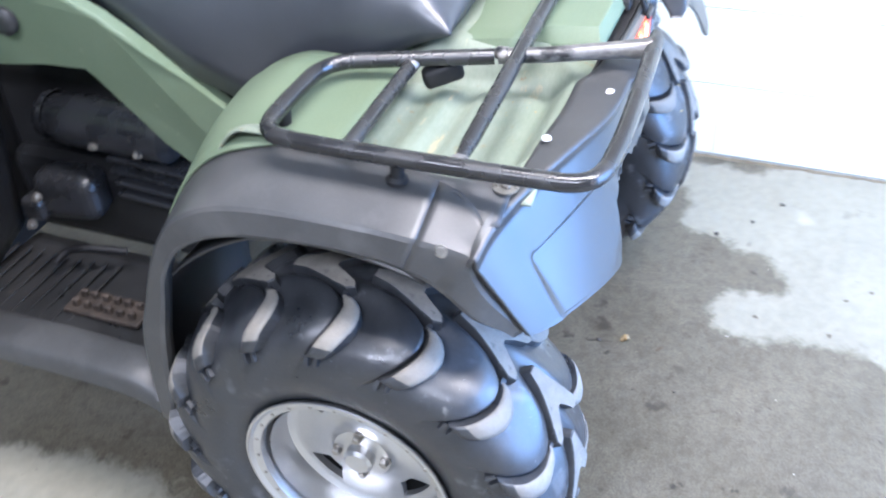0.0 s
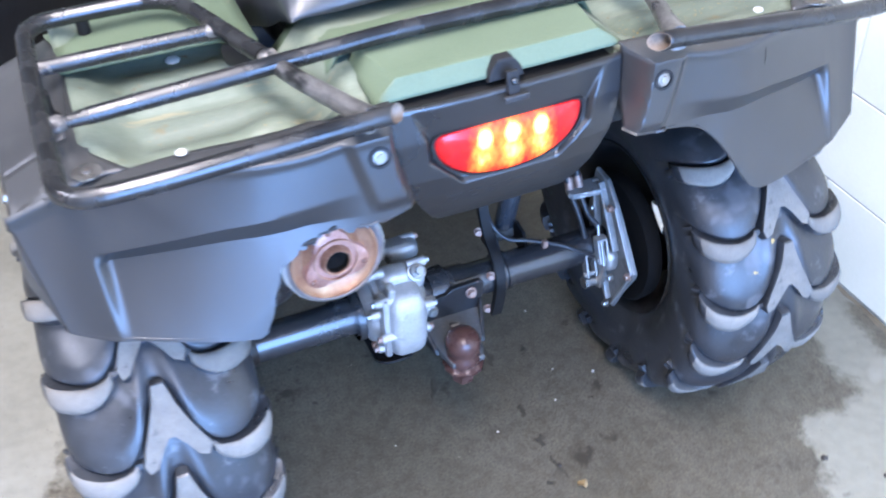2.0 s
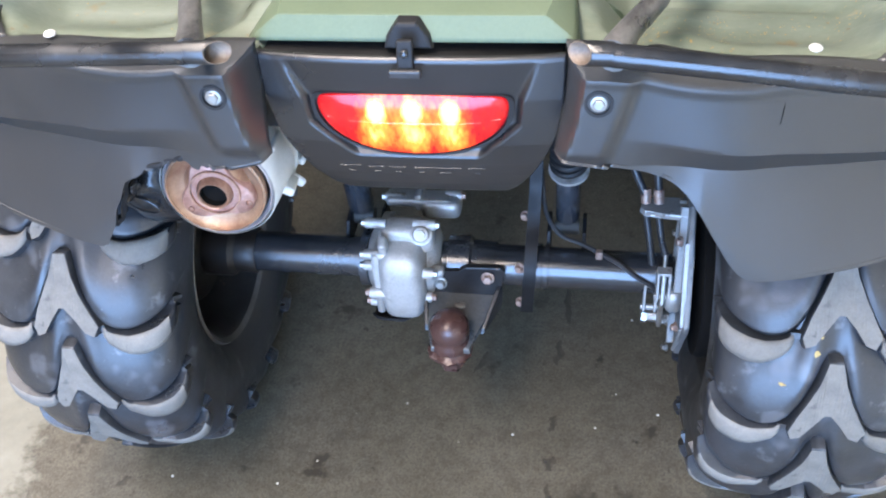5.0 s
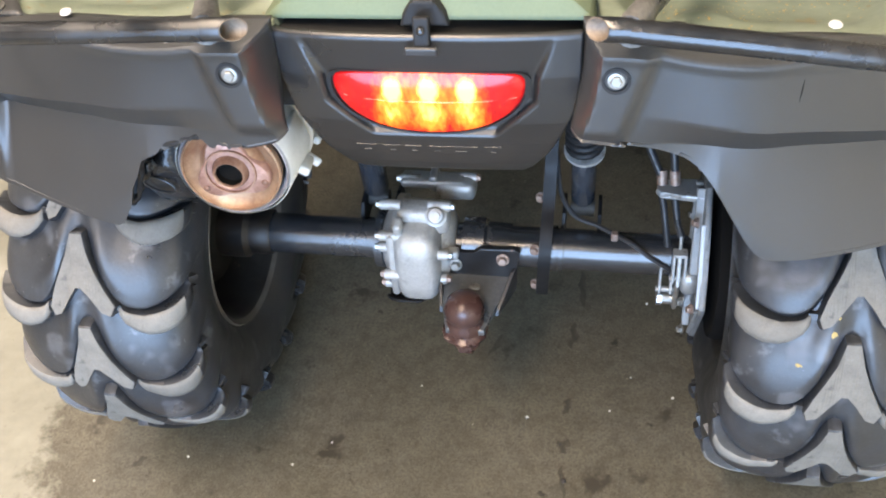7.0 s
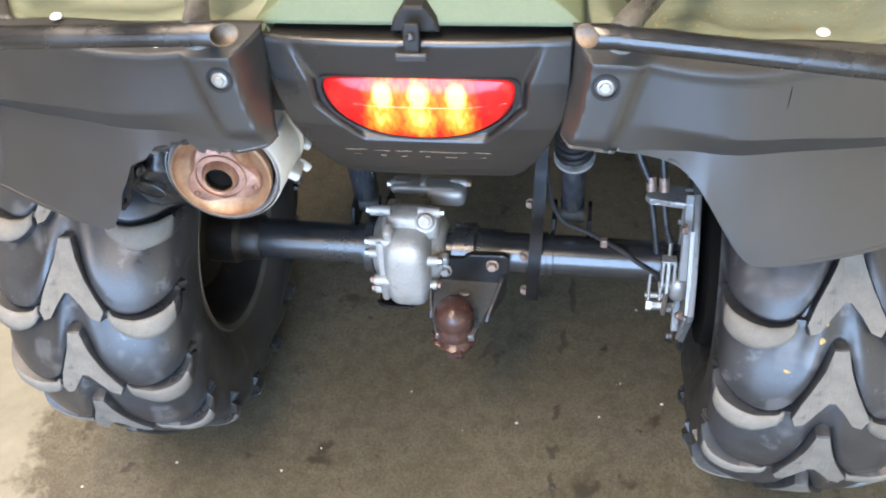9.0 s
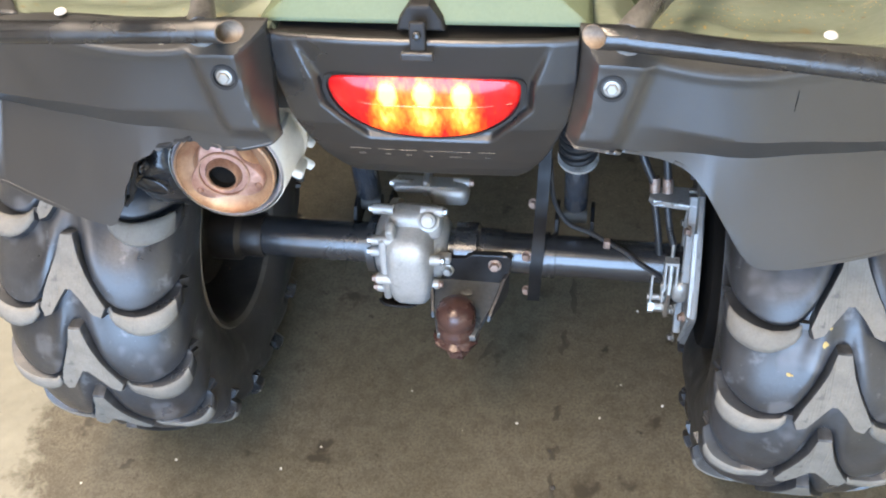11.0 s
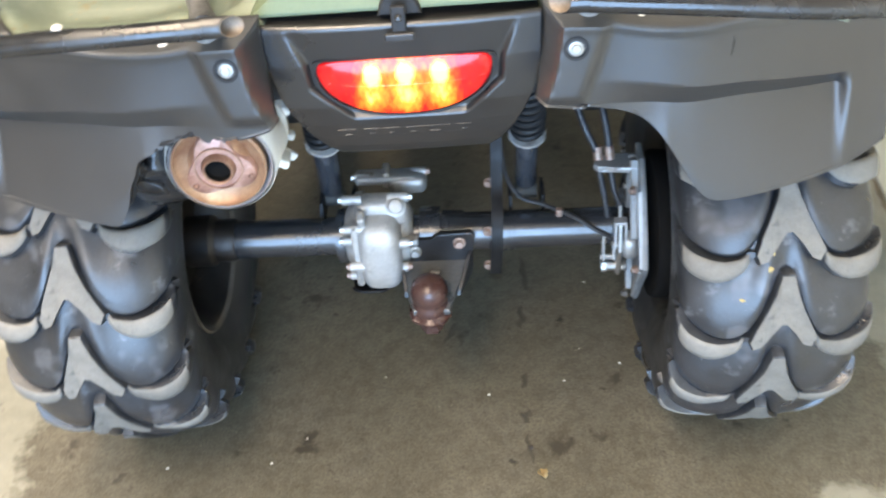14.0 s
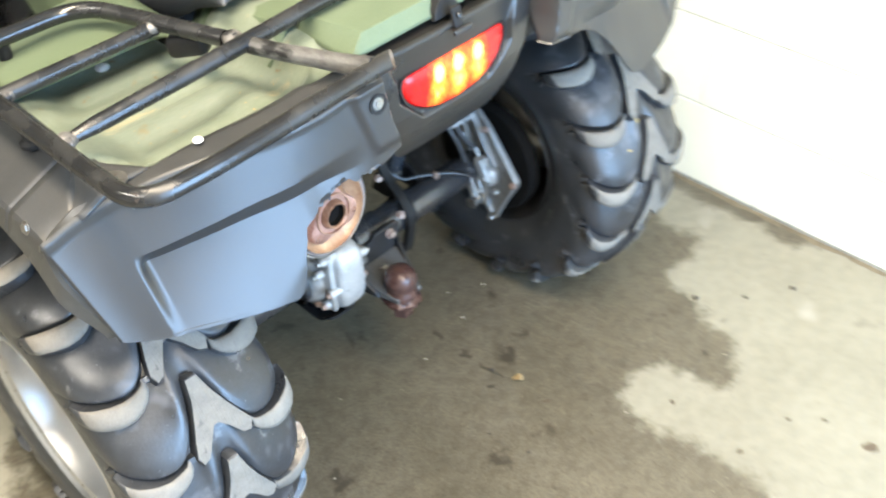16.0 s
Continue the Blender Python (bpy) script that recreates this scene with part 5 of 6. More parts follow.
def diff():
    cx, cy, cz = -0.084, Y0 + 0.008, Z0 + 0.016
    bm = bmesh.new()
    lathe(bm, [(0.0001, -0.058), (0.036, -0.056), (0.052, -0.048), (0.060, -0.034), (0.063, -0.02), (0.063, 0.014), (0.058, 0.030), (0.050, 0.044), (0.038, 0.052), (0.0001, 0.054)], (cx, cy - 0.010, cz - 0.012), "X", 36)
    body = part("differential", bm, ALU, atv, "cast aluminium rear differential housing", angle=45)
    bm = bmesh.new()
    pillow_block(bm, (0.034, 0.046, 0.067), (cx + 0.003, cy - 0.052, cz - 0.002), 3.8)
    part("gear_cover", bm, ALU, body, "rounded cast gear cover", angle=60)
    bm = bmesh.new()
    block(bm, (0.012, 0.020, 0.040), (cx - 0.020, cy - 0.070, cz + 0.064), 0.004, (18, 0, 0), 3)
    part("cover_rib", bm, ALU, body, angle=60)
    bm = bmesh.new()
    block(bm, (0.052, 0.016, 0.014), (cx + 0.036, cy - 0.054, cz + 0.008), 0.004, (0, 0, 0), 3)
    part("cover_rib", bm, ALU, body, angle=60)
    bm = bmesh.new()
    lathe(bm, [(0.062, -0.040), (0.069, -0.037), (0.069, -0.026), (0.062, -0.022)], (cx, cy - 0.010, cz - 0.012), "X", 36)
    block(bm, (0.013, 0.030, 0.120), (cx - 0.032, cy - 0.070, cz + 0.000), 0.006)
    part("cover_flange", bm, ALU, body, "cast flange of the housing", angle=40)
    bm = bmesh.new()
    block(bm, (0.078, 0.040, 0.044), (cx + 0.010, cy - 0.034, cz + 0.060), 0.012, (0, 0, 0), 3)
    part("filler_neck", bm, ALU, body, angle=60)
    bm = bmesh.new()
    block(bm, (0.062, 0.040, 0.034), (cx + 0.044, cy + 0.062, cz + 0.036), 0.012, (0, 0, 0), 3)
    block(bm, (0.100, 0.030, 0.016), (cx + 0.010, cy + 0.062, cz + 0.046), 0.006, (0, 0, 0), 3)
    block(bm, (0.012, 0.034, 0.030), (cx + 0.010, cy + 0.066, cz + 0.046), 0.004, (0, 0, 0), 2)
    part("pinion_housing", bm, ALU_DULL, body, angle=60)
    plug = bmesh.new()
    lathe(plug, [(0.0160, -0.006), (0.0160, 0.002), (0.0125, 0.003), (0.0125, 0.008), (0.010, 0.010), (0.0001, 0.010)], (0, 0, 0), "Z", 24)
    lathe(plug, [(0.007, 0.012), (0.007, 0.020), (0.0001, 0.020)], (0, 0, 0), "Z", 6)
    ob = part("filler_plug", plug, ALU_DULL, body, angle=25)
    ob.matrix_basis = Matrix.Translation((cx + 0.032, cy - 0.052, cz + 0.078)) @ Vector((0.1, -0.75, 0.65)).to_track_quat("Z", "Y").to_matrix().to_4x4()
    # through bolts with their bosses: distance across, back and up from the middle
    for k, (x0, x1, dy, dz) in enumerate((x0 * 0.88, x1, dy, dz) for x0, x1, dy, dz in ((-0.054, -0.014, -0.074, 0.036), (-0.060, -0.022, -0.064, 0.004), (-0.050, -0.014, -0.086, -0.030), (-0.054, -0.016, -0.072, -0.062), (-0.056, -0.02, -0.040, 0.066), (0.056, 0.02, -0.074, 0.004), (0.058, 0.02, -0.040, 0.068), (0.050, 0.02, -0.070, -0.050), (-0.046, -0.01, 0.060, 0.030), (0.084, 0.05, 0.070, 0.030), (-0.050, -0.02, -0.050, -0.072))):
        dz += 0.018
        boss = bmesh.new()
        tube(boss, [(cx + x0, cy + dy, cz + dz), (cx + x1, cy + dy, cz + dz)], 0.0078, 14)
        part("bolt_boss", boss, ALU, body)
        bolt("flange_bolt", (cx + x0, cy + dy, cz + dz), (math.copysign(1, x0), 0, 0), 0.0052, 0.007, body, STEEL if k in (0, 1, 4, 5, 6, 8) else STEEL_RUSTY)
    skid = bmesh.new()
    sheet(skid, lambda u, v: Vector((cx - 0.050 + 0.092 * u, cy - 0.086 + 0.10 * v + 0.030 * smoothstep(u, 0.52, 0.95) * (1 - v) + 0.012 * abs(2 * u - 1) ** 6 * (1 - v), cz - 0.090 + 0.018 * max(0, 1 - 3.0 * v) ** 2)), 20, 18)
    part("skid_plate", skid, FRAME, atv, "black steel skid plate under the differential", thick=0.004)


diff()

# hitch plate, tongue and ball
bm = bmesh.new()
plate(bm, [(-0.050, 0.342), (0.000, 0.342), (0.010, 0.352), (0.060, 0.354), (0.067, 0.346), (0.060, 0.298), (0.054, 0.292), (-0.046, 0.288), (-0.051, 0.296)], 0.010, lambda a, b, c: Vector((a, -0.064 + c, b)), 0.002)
hitch = part("tow_hitch", bm, HITCH, atv, "black steel tow hitch plate", smooth=False)
# tongue coloured lighter than the plate, as lit from above
bm = bmesh.new()
plate(bm, [(-0.049, 0.004), (0.058, 0.004), (0.054, -0.012), (0.030, -0.066), (0.024, -0.098), (-0.032, -0.098), (-0.040, -0.066), (-0.047, -0.012)], 0.011, lambda a, b, c: Vector((a, -0.062 + b, 0.298 - c + b * 0.16)), 0.0025)
part("hitch_tongue", bm, HITCH_LIT, hitch, "scuffed steel tongue under the ball, paler for light from above", smooth=False)
for sx, x0, x1 in ((1, 0.057, 0.031), (-1, -0.049, -0.039)):
    bm = bmesh.new()
    plate(bm, [(0.0, 0.0), (-0.010, -0.002), (-0.058, -0.033), (-0.062, -0.041), (-0.006, -0.044), (0.0, -0.030)], 0.006, lambda a, b, c: Vector((x0 + (x1 - x0) * (-a / 0.074) + c * sx, -0.062 + a, 0.318 + b)), 0.0012)
    part("hitch_gusset", bm, HITCH, hitch, smooth=False)
bm = bmesh.new()
pillow_block(bm, (0.009, 0.006, 0.003), (0.002, -0.088, 0.297), 2.4, 14, 8)
part("weld_spatter", bm, WELD, hitch, "pale weld spatter")
for x, y, z in ((-0.028, -0.066, 0.320), (0.042, -0.066, 0.336)):
    bolt("hitch_bolt", (x, y, z), (0, -1, 0.25), 0.0072, 0.010, hitch, STEEL if x < 0 else STEEL_RUSTY)
BALL_AT = Vector((-0.006, -0.140, 0.284))
bm = bmesh.new()
knob = [(0.0001, 0.050), (0.011, 0.049), (0.013, 0.0475), (0.020, 0.044), (0.0252, 0.036), (0.0272, 0.027), (0.0268, 0.018), (0.0245, 0.010), (0.0240, 0.006), (0.0262, 0.000), (0.0278, -0.008), (0.0270, -0.013), (0.0300, -0.018), (0.0320, -0.020), (0.0320, -0.025), (0.020, -0.027), (0.013, -0.028), (0.013, -0.056), (0.0001, -0.056)]
lathe(bm, [(r * 1.07, z * 0.93) for r, z in knob], BALL_AT, "Z", 48)
for v in bm.verts:
    q = v.co - BALL_AT
    if -0.026 < q.z < -0.015:
        ragged = 1 + 0.16 * noise.noise(Vector((q.x, q.y, 0)) * 130)
        v.co = BALL_AT + Vector((q.x * ragged, q.y * ragged, q.z + 0.004 * noise.noise(Vector((q.x, q.y, 3)) * 90)))
part("tow_ball", bm, BALL, hitch, "rusty brown tow ball")
bm = bmesh.new()
lathe(bm, [(0.019, -0.044), (0.019, -0.058), (0.016, -0.060), (0.0001, -0.060)], BALL_AT, "Z", 6)
part("ball_nut", bm, BALL, hitch, "rusty hexagon nut", angle=25)


# clamp strap over the axle
bm = bmesh.new()
strap = [(0.108, 0.09, 0.60), (0.106, 0.055, 0.50), (0.104, 0.010, 0.405), (0.103, -0.034, 0.365), (0.102, -0.054, 0.335), (0.100, -0.054, 0.295), (0.098, -0.044, 0.250)]
pp = glide(strap, 5)
rows = [[bm.verts.new(q + Vector((dx, dy, 0))) for dx, dy in ((-0.009, -0.006), (0.009, -0.006), (0.009, 0.006), (-0.009, 0.006))] for q in pp]
for a, b in zip(rows, rows[1:]):
    for k in range(4):
        bm.faces.new((a[k], a[(k + 1) % 4], b[(k + 1) % 4], b[k]))
bm.faces.new(rows[0])
bm.faces.new(rows[-1])
strap = part("axle_strap", bm, STRAP, atv, "black flat steel strap clamped on the axle")
for x, y, z in ((0.088, -0.046, 0.340), (0.088, -0.034, 0.256), (0.092, 0.012, 0.392)):
    bolt("strap_bolt", (x, y, z), (-0.4, -1, 0.3), 0.006, 0.009, strap, STEEL_RUSTY)
for x in (0.107, 0.122):
    bm = bmesh.new()
    lathe(bm, [(0.0345, 0), (0.0345, 0.006), (0.031, 0.007)], (x, Y0, Z0), "X", 24)
    part("axle_collar", bm, AXLE, atv)


def shock(s):
    x = 0.150 * s - (0.004 if s < 0 else -0.002)
    lo, hi = Vector((x, 0.046, 0.345)), Vector((x, -0.045, 0.640))
    wide = 0.0178
    if s < 0:
        lo.x, hi.x, wide = x - 0.010, x + 0.004, 0.0198
    d = (hi - lo).normalized()
    bm = bmesh.new()
    tube(bm, [lo + d * 0.018, lo + d * 0.026, lo + d * 0.034, lo + d * 0.156], 0.02, 24, taper=[0.009, 0.015, wide, wide])
    body = part("shock_absorber", bm, SHOCK, atv, "black steel shock absorber")
    bm = bmesh.new()
    tube(bm, [lo + d * 0.154, lo + d * 0.159], 0.0285, 28)
    part("spring_seat", bm, ALU, body, "pale zinc spring seat")
    side = d.orthogonal().normalized()
    up = d.cross(side)
    bm = bmesh.new()
    tube(bm, [lo + d * (0.162 + 0.016 * k / 16) + (side * math.cos(k * math.pi / 8) + up * math.sin(k * math.pi / 8)) * 0.0225 for k in range(16 * 9)], 0.0052, 8)
    part("coil_spring", bm, LINER, body, "black coil spring")
    bm = bmesh.new()
    tube(bm, [lo + d * 0.148, hi], 0.012, 16)
    part("damper_rod", bm, LINER, body, "dark damper rod")
    bm = bmesh.new()
    tube(bm, [lo + Vector((-0.018, 0, 0)), lo + Vector((0.018, 0, 0))], 0.013, 16)
    part("shock_eye", bm, MUD_DARK, body)
    for dx in (-0.026, 0.026):
        bm = bmesh.new()
        plate(bm, [(-0.035, 0.320), (0.050, 0.320), (0.036, 0.362), (0.016, 0.368), (-0.010, 0.362)], 0.006, lambda a, b, c: Vector((x + dx + c - 0.003, a + 0.022, b)), 0.001)
        part("shock_bracket", bm, FRAME, atv, "black welded shock bracket", smooth=False)


shock(1)
shock(-1)

# drum brake, lever and cables on the right hub
# drum coloured near-black in place of the shade inside the wheel
bm = bmesh.new()
lathe(bm, [(0.105, 0.372), (0.118, 0.368), (0.120, 0.350), (0.116, 0.342), (0.0001, 0.340)], (0, Y0, Z0), "X", 44)
drum = part("brake_drum", bm, BORE, atv, "brake drum blackened for wheel-well shade")
bm = bmesh.new()
plate(bm, [(0.078, 0.400), (0.040, 0.398), (0.006, 0.366), (-0.034, 0.312), (-0.070, 0.268), (-0.066, 0.252), (-0.034, 0.196), (-0.016, 0.152), (-0.002, 0.152), (0.030, 0.176), (0.074, 0.230), (0.092, 0.310)], 0.010, lambda a, b, c: Vector((0.328 + c, a, b)), 0.003)
backing = part("brake_plate", bm, ALU_GREY, drum, "cast aluminium brake backing plate", smooth=False)


def brake_rib(name, pts, wide, deep, mat=ALU_GREY):
    """A straight cast rib between two points of the plate."""
    a, b = Vector(pts[0]), Vector(pts[1])
    bm = bmesh.new()
    block(bm, (deep, wide, (b - a).length), (0, 0, 0), min(wide, deep) * 0.25)
    ob = part(name, bm, mat, backing, smooth=False)
    ob.matrix_basis = Matrix.Translation((a + b) / 2) @ (b - a).to_track_quat("Z", "X").to_matrix().to_4x4() @ Matrix.Rotation(radians(90), 4, "Z")
    return ob


brake_rib("edge_rib", ((0.328, 0.004, 0.362), (0.328, -0.066, 0.266)), 0.004, 0.007, ALU_DULL)
brake_rib("edge_rib", ((0.328, -0.062, 0.256), (0.328, -0.014, 0.158)), 0.004, 0.007, ALU_DULL)
brake_rib("plate_rib", ((0.324, 0.050, 0.390), (0.322, -0.018, 0.285)), 0.010, 0.014)
brake_rib("plate_rib", ((0.324, 0.070, 0.385), (0.322, 0.040, 0.280)), 0.010, 0.014)
brake_rib("plate_rib", ((0.322, 0.034, 0.250), (0.322, -0.010, 0.170)), 0.010, 0.012)
bm = bmesh.new()
plate(bm, [(0.262, 0.052), (0.268, 0.044), (0.282, 0.046), (0.296, 0.040), (0.334, 0.036), (0.336, 0.078), (0.290, 0.078), (0.266, 0.070)], 0.011, lambda a, b, c: Vector((a, b, 0.382 - c)), 0.003)
part("cable_bracket", bm, ALU_DULL, backing, "pale cast cable bracket", smooth=False)
bm = bmesh.new()
pillow_block(bm, (0.014, 0.020, 0.022), (0.318, -0.004, 0.262), 2.8, 16, 10)
part("lever_boss", bm, ALU_DULL, backing, angle=60)
for x, y, z, rusty in ((0.320, 0.006, 0.363, 1), (0.320, -0.066, 0.266, 1), (0.318, -0.012, 0.162, 0), (0.320, 0.060, 0.330, 0), (0.318, 0.066, 0.250, 1), (0.310, -0.030, 0.240, 0), (0.308, 0.026, 0.262, 0)):
    bolt("plate_bolt", (x, y, z), (-1, -0.25, 0.1), 0.0055, 0.008, drum, STEEL_RUSTY if rusty else STEEL)
# lever with two clevises and a pin
bm = bmesh.new()
plate(bm, [(0.012, 0.300), (-0.006, 0.306), (-0.022, 0.262), (-0.014, 0.206), (0.004, 0.198), (0.014, 0.214), (0.006, 0.262)], 0.007, lambda a, b, c: Vector((0.298 + c, a, b)), 0.002)
part("brake_lever", bm, STEEL, drum, "zinc brake lever", smooth=False)
bm = bmesh.new()
tube(bm, [(0.280, 0.004, 0.212), (0.316, 0.004, 0.212)], 0.010, 14)
lathe(bm, [(0.0125, 0.276), (0.0125, 0.284)], (0, 0.004, 0.212), "X", 6, caps=True)
part("lever_pin", bm, STEEL, drum, "zinc pin with hexagon head", smooth=False)
for x, y, z in ((0.286, 0.004, 0.262), (0.302, -0.006, 0.296)):
    bm = bmesh.new()
    for dx in (-0.008, 0.008):
        block(bm, (0.004, 0.018, 0.042), (x + dx, y, z - 0.012), 0.0015, (-22, 0, 0))
    block(bm, (0.020, 0.016, 0.006), (x, y + 0.008, z + 0.010), 0.0015)
    tube(bm, [(x - 0.013, y - 0.006, z - 0.026), (x + 0.013, y - 0.006, z - 0.026)], 0.0045, 10)
    part("clevis", bm, ALU_DULL, drum, "pale zinc cable clevis", smooth=False)
for x0, x1, xc, yc, zc in ((0.232, 0.270, 0.286, 0.012, 0.272), (0.268, 0.288, 0.302, 0.002, 0.306)):
    bm = bmesh.new()
    tube(bm, glide([(x0 - 0.030, 0.24, 0.640), (x0 - 0.012, 0.16, 0.530), (x0 + 0.010, 0.09, 0.450), (x1, 0.062, 0.392)], 6), 0.0058, 10)
    part("brake_cable", bm, HOSE, drum, "black brake cable sheath")
    bm = bmesh.new()
    tube(bm, [(x1 - 0.002, 0.068, 0.404), (x1, 0.061, 0.384)], 0.0078, 10)
    part("cable_nut", bm, STEEL_RUSTY, drum, "rusty cable adjuster")
    bm = bmesh.new()
    pts = glide([(x1, 0.058, 0.374), ((x1 + xc) / 2, 0.038, 0.338), (xc, yc + 0.012, zc + 0.020)], 14)
    tube(bm, pts, 0.005, 10, taper=[0.0056 if i % 2 else 0.0046 for i in range(len(pts))])
    part("cable_boot", bm, HOSE, drum, "black ribbed rubber boot")
    bm = bmesh.new()
    tube(bm, [(xc, yc + 0.012, zc + 0.022), (xc, yc + 0.006, zc + 0.004)], 0.003, 8)
    part("cable_rod", bm, STEEL, drum, "thin threaded rod")
for ob in drum.children:
    ob.matrix_basis = Matrix.Translation((-0.008, -0.055, 0.050)) @ ob.matrix_basis
# thin breather hose
bm = bmesh.new()
tube(bm, glide([(0.112, 0.05, 0.45), (0.120, 0.022, 0.395), (0.142, 0.004, 0.366), (0.175, -0.008, 0.360), (0.201, -0.021, 0.356), (0.228, -0.036, 0.352), (0.250, -0.048, 0.342), (0.276, -0.052, 0.326), (0.300, -0.046, 0.300), (0.318, -0.030, 0.282)], 7), 0.0036, 8)
part("breather_hose", bm, HOSE, atv, "thin grey breather hose along the axle")
bm = bmesh.new()
block(bm, (0.010, 0.010, 0.016), (0.201, -0.024, 0.354), 0.002)
part("hose_clip", bm, STEEL_RUSTY, atv, smooth=False)
# left hub
bm = bmesh.new()
lathe(bm, [(0.0325, -0.318), (0.035, -0.322), (0.035, -0.350), (0.042, -0.358), (0.042, -0.40), (0.0001, -0.40)], (0, Y0, Z0), "X", 32)
part("wheel_hub", bm, HUB, atv, "dark greasy rust-brown wheel hub")

# ---------------------------------------------------------------- muffler
MUF = Vector((-0.232, -0.276, 0.667))
tilt = pose(*MUF, 0, 0, 0) @ pose(0, 0, 0, -4, 0, 4)


def muffler():
    shell = bmesh.new()
    lathe(shell, [(r * 0.965, d) for r, d in [(0.0668, 0.000), (0.0690, 0.003), (0.0745, 0.048), (0.0760, 0.064), (0.0715, 0.068), (0.0715, 0.074), (0.0775, 0.078), (0.0790, 0.104), (0.070, 0.112), (0.066, 0.22), (0.060, 0.34), (0.040, 0.40)]], (0, 0, 0), "Y", 66)
    for v in shell.verts:
        if v.co.y > 0.01:
            v.co += Vector((v.co.x, 0, v.co.z)) * 0.07 * noise.noise(v.co * 42)
    body = part("muffler", shell, MUFFLER, atv, "grey steel muffler with a rusty end")
    body.matrix_basis = tilt
    lip = bmesh.new()
    lathe(lip, [(0.0565, 0.012), (0.0595, 0.001), (0.0612, -0.0010), (0.0632, 0.001), (0.0640, 0.010), (0.0630, 0.014)], (0, 0, 0), "Y", 44)
    part("end_lip", lip, MUFFLER_RIM, body, "dull grey rolled rim")
    end = bmesh.new()
    SCALE = 0.895
    lathe(end, [(r * SCALE, d) for r, d in [(0.0640, 0.004), (0.0636, -0.0042), (0.0610, -0.0052), (0.0590, -0.001), (0.056, 0.001), (0.050, 0.006), (0.043, 0.008), (0.039, 0.001), (0.034, -0.003), (0.030, 0.002), (0.0265, 0.004), (0.0235, 0.002)]], (-0.002, 0, 0), "Y", 48)
    part("end_plate", end, RUST_OCHRE, body, "rusty copper-coloured end plate with pressed rings")
    # shallow dish, its near-black colour stands for the pipe's inner shade
    bore = bmesh.new()
    lathe(bore, [(0.0155, -0.0105), (0.0150, -0.002), (0.0001, 0.006)], (-0.002, 0, 0), "Y", 24)
    part("outlet", bore, BORE, body, "outlet dish blackened for the shade inside the pipe")
    # three-lobed flange pressed into the end plate
    flange = bmesh.new()
    ring = []
    for k in range(54):
        a = 2 * math.pi * k / 54
        r = 0.0385 + 0.0075 * math.cos(3 * (a - math.radians(97)))
        ring.append((r * math.cos(a) - 0.002, r * math.sin(a)))
    hole = [(0.021 * math.cos(2 * math.pi * k / 54) - 0.002, 0.021 * math.sin(2 * math.pi * k / 54)) for k in range(54)]
    loops = [[flange.verts.new((a, y, b)) for a, b in o] for o, y in ((ring, 0.010), (ring, -0.0032), ([(x * 0.955, z * 0.955) for x, z in ring], -0.0052), (hole, -0.0052), (hole, 0.010))]
    for p, q in zip(loops, loops[1:]):
        for k in range(54):
            flange.faces.new((p[k], p[(k + 1) % 54], q[(k + 1) % 54], q[k]))
    part("outlet_flange", flange, RUST_FLANGE, body, "three-lobed rusty outlet flange", angle=50)
    for k in range(3):
        a = math.radians(97 + 120 * k)
        cap_stud("end_rivet", (0.040 * math.cos(a) - 0.002, -0.0046, 0.040 * math.sin(a)), (0, -1, 0), 0.0042, body, RUST_DARK)
    for r0, r1, y in ((0.0300, 0.0265, 0.0),):
        groove = bmesh.new()
        lathe(groove, [(r0, y + 0.004), (r0 - 0.0008, y - 0.0082), (r1 + 0.0008, y - 0.0082), (r1, y + 0.004)], (-0.002, 0, 0), "Y", 40)
        part("pressed_ring", groove, RUST, body, "copper-coloured pressed ring")
    spout = bmesh.new()
    lathe(spout, [(0.0215, 0.004), (0.0190, -0.012), (0.0172, -0.0148), (0.0156, -0.0135), (0.0152, 0.0)], (-0.002, 0, 0), "Y", 32)
    part("outlet_lip", spout, RUST, body, "bare worn lip of the outlet")
    notch = bmesh.new()
    block(notch, (0.012, 0.010, 0.018), (-0.012, -0.002, 0.055), 0.003, (0, 20, 0))
    part("end_tab", notch, RUST_DARK, body, smooth=False)
    # clamp tabs and a bent pointed flap on the pale shell
    for size, at, turn in (((0.016, 0.030, 0.012), (0.068, 0.050, -0.030), 30), ((0.010, 0.016, 0.010), (0.076, 0.092, -0.022), 30), ((0.010, 0.020, 0.014), (0.075, 0.092, 0.018), -20), ((0.012, 0.040, 0.006), (0.062, 0.040, 0.036), -50), ((0.020, 0.008, 0.012), (0.074, 0.066, -0.034), 40)):
        tab = bmesh.new()
        block(tab, size, at, 0.004, (0, turn, 0), 3)
        part("shell_tab", tab, MUFFLER, body, angle=60)
    flap = bmesh.new()
    plate(flap, [(0.060, 0.020), (0.084, 0.026), (0.094, 0.012), (0.088, -0.004), (0.072, -0.006)], 0.003, lambda a, b, c: Vector((a, 0.100 + c - b * 0.4, b + 0.012)), 0.001)
    part("shell_flap", flap, MUFFLER_RIM, body, "bent dull metal flap", smooth=False)


muffler()

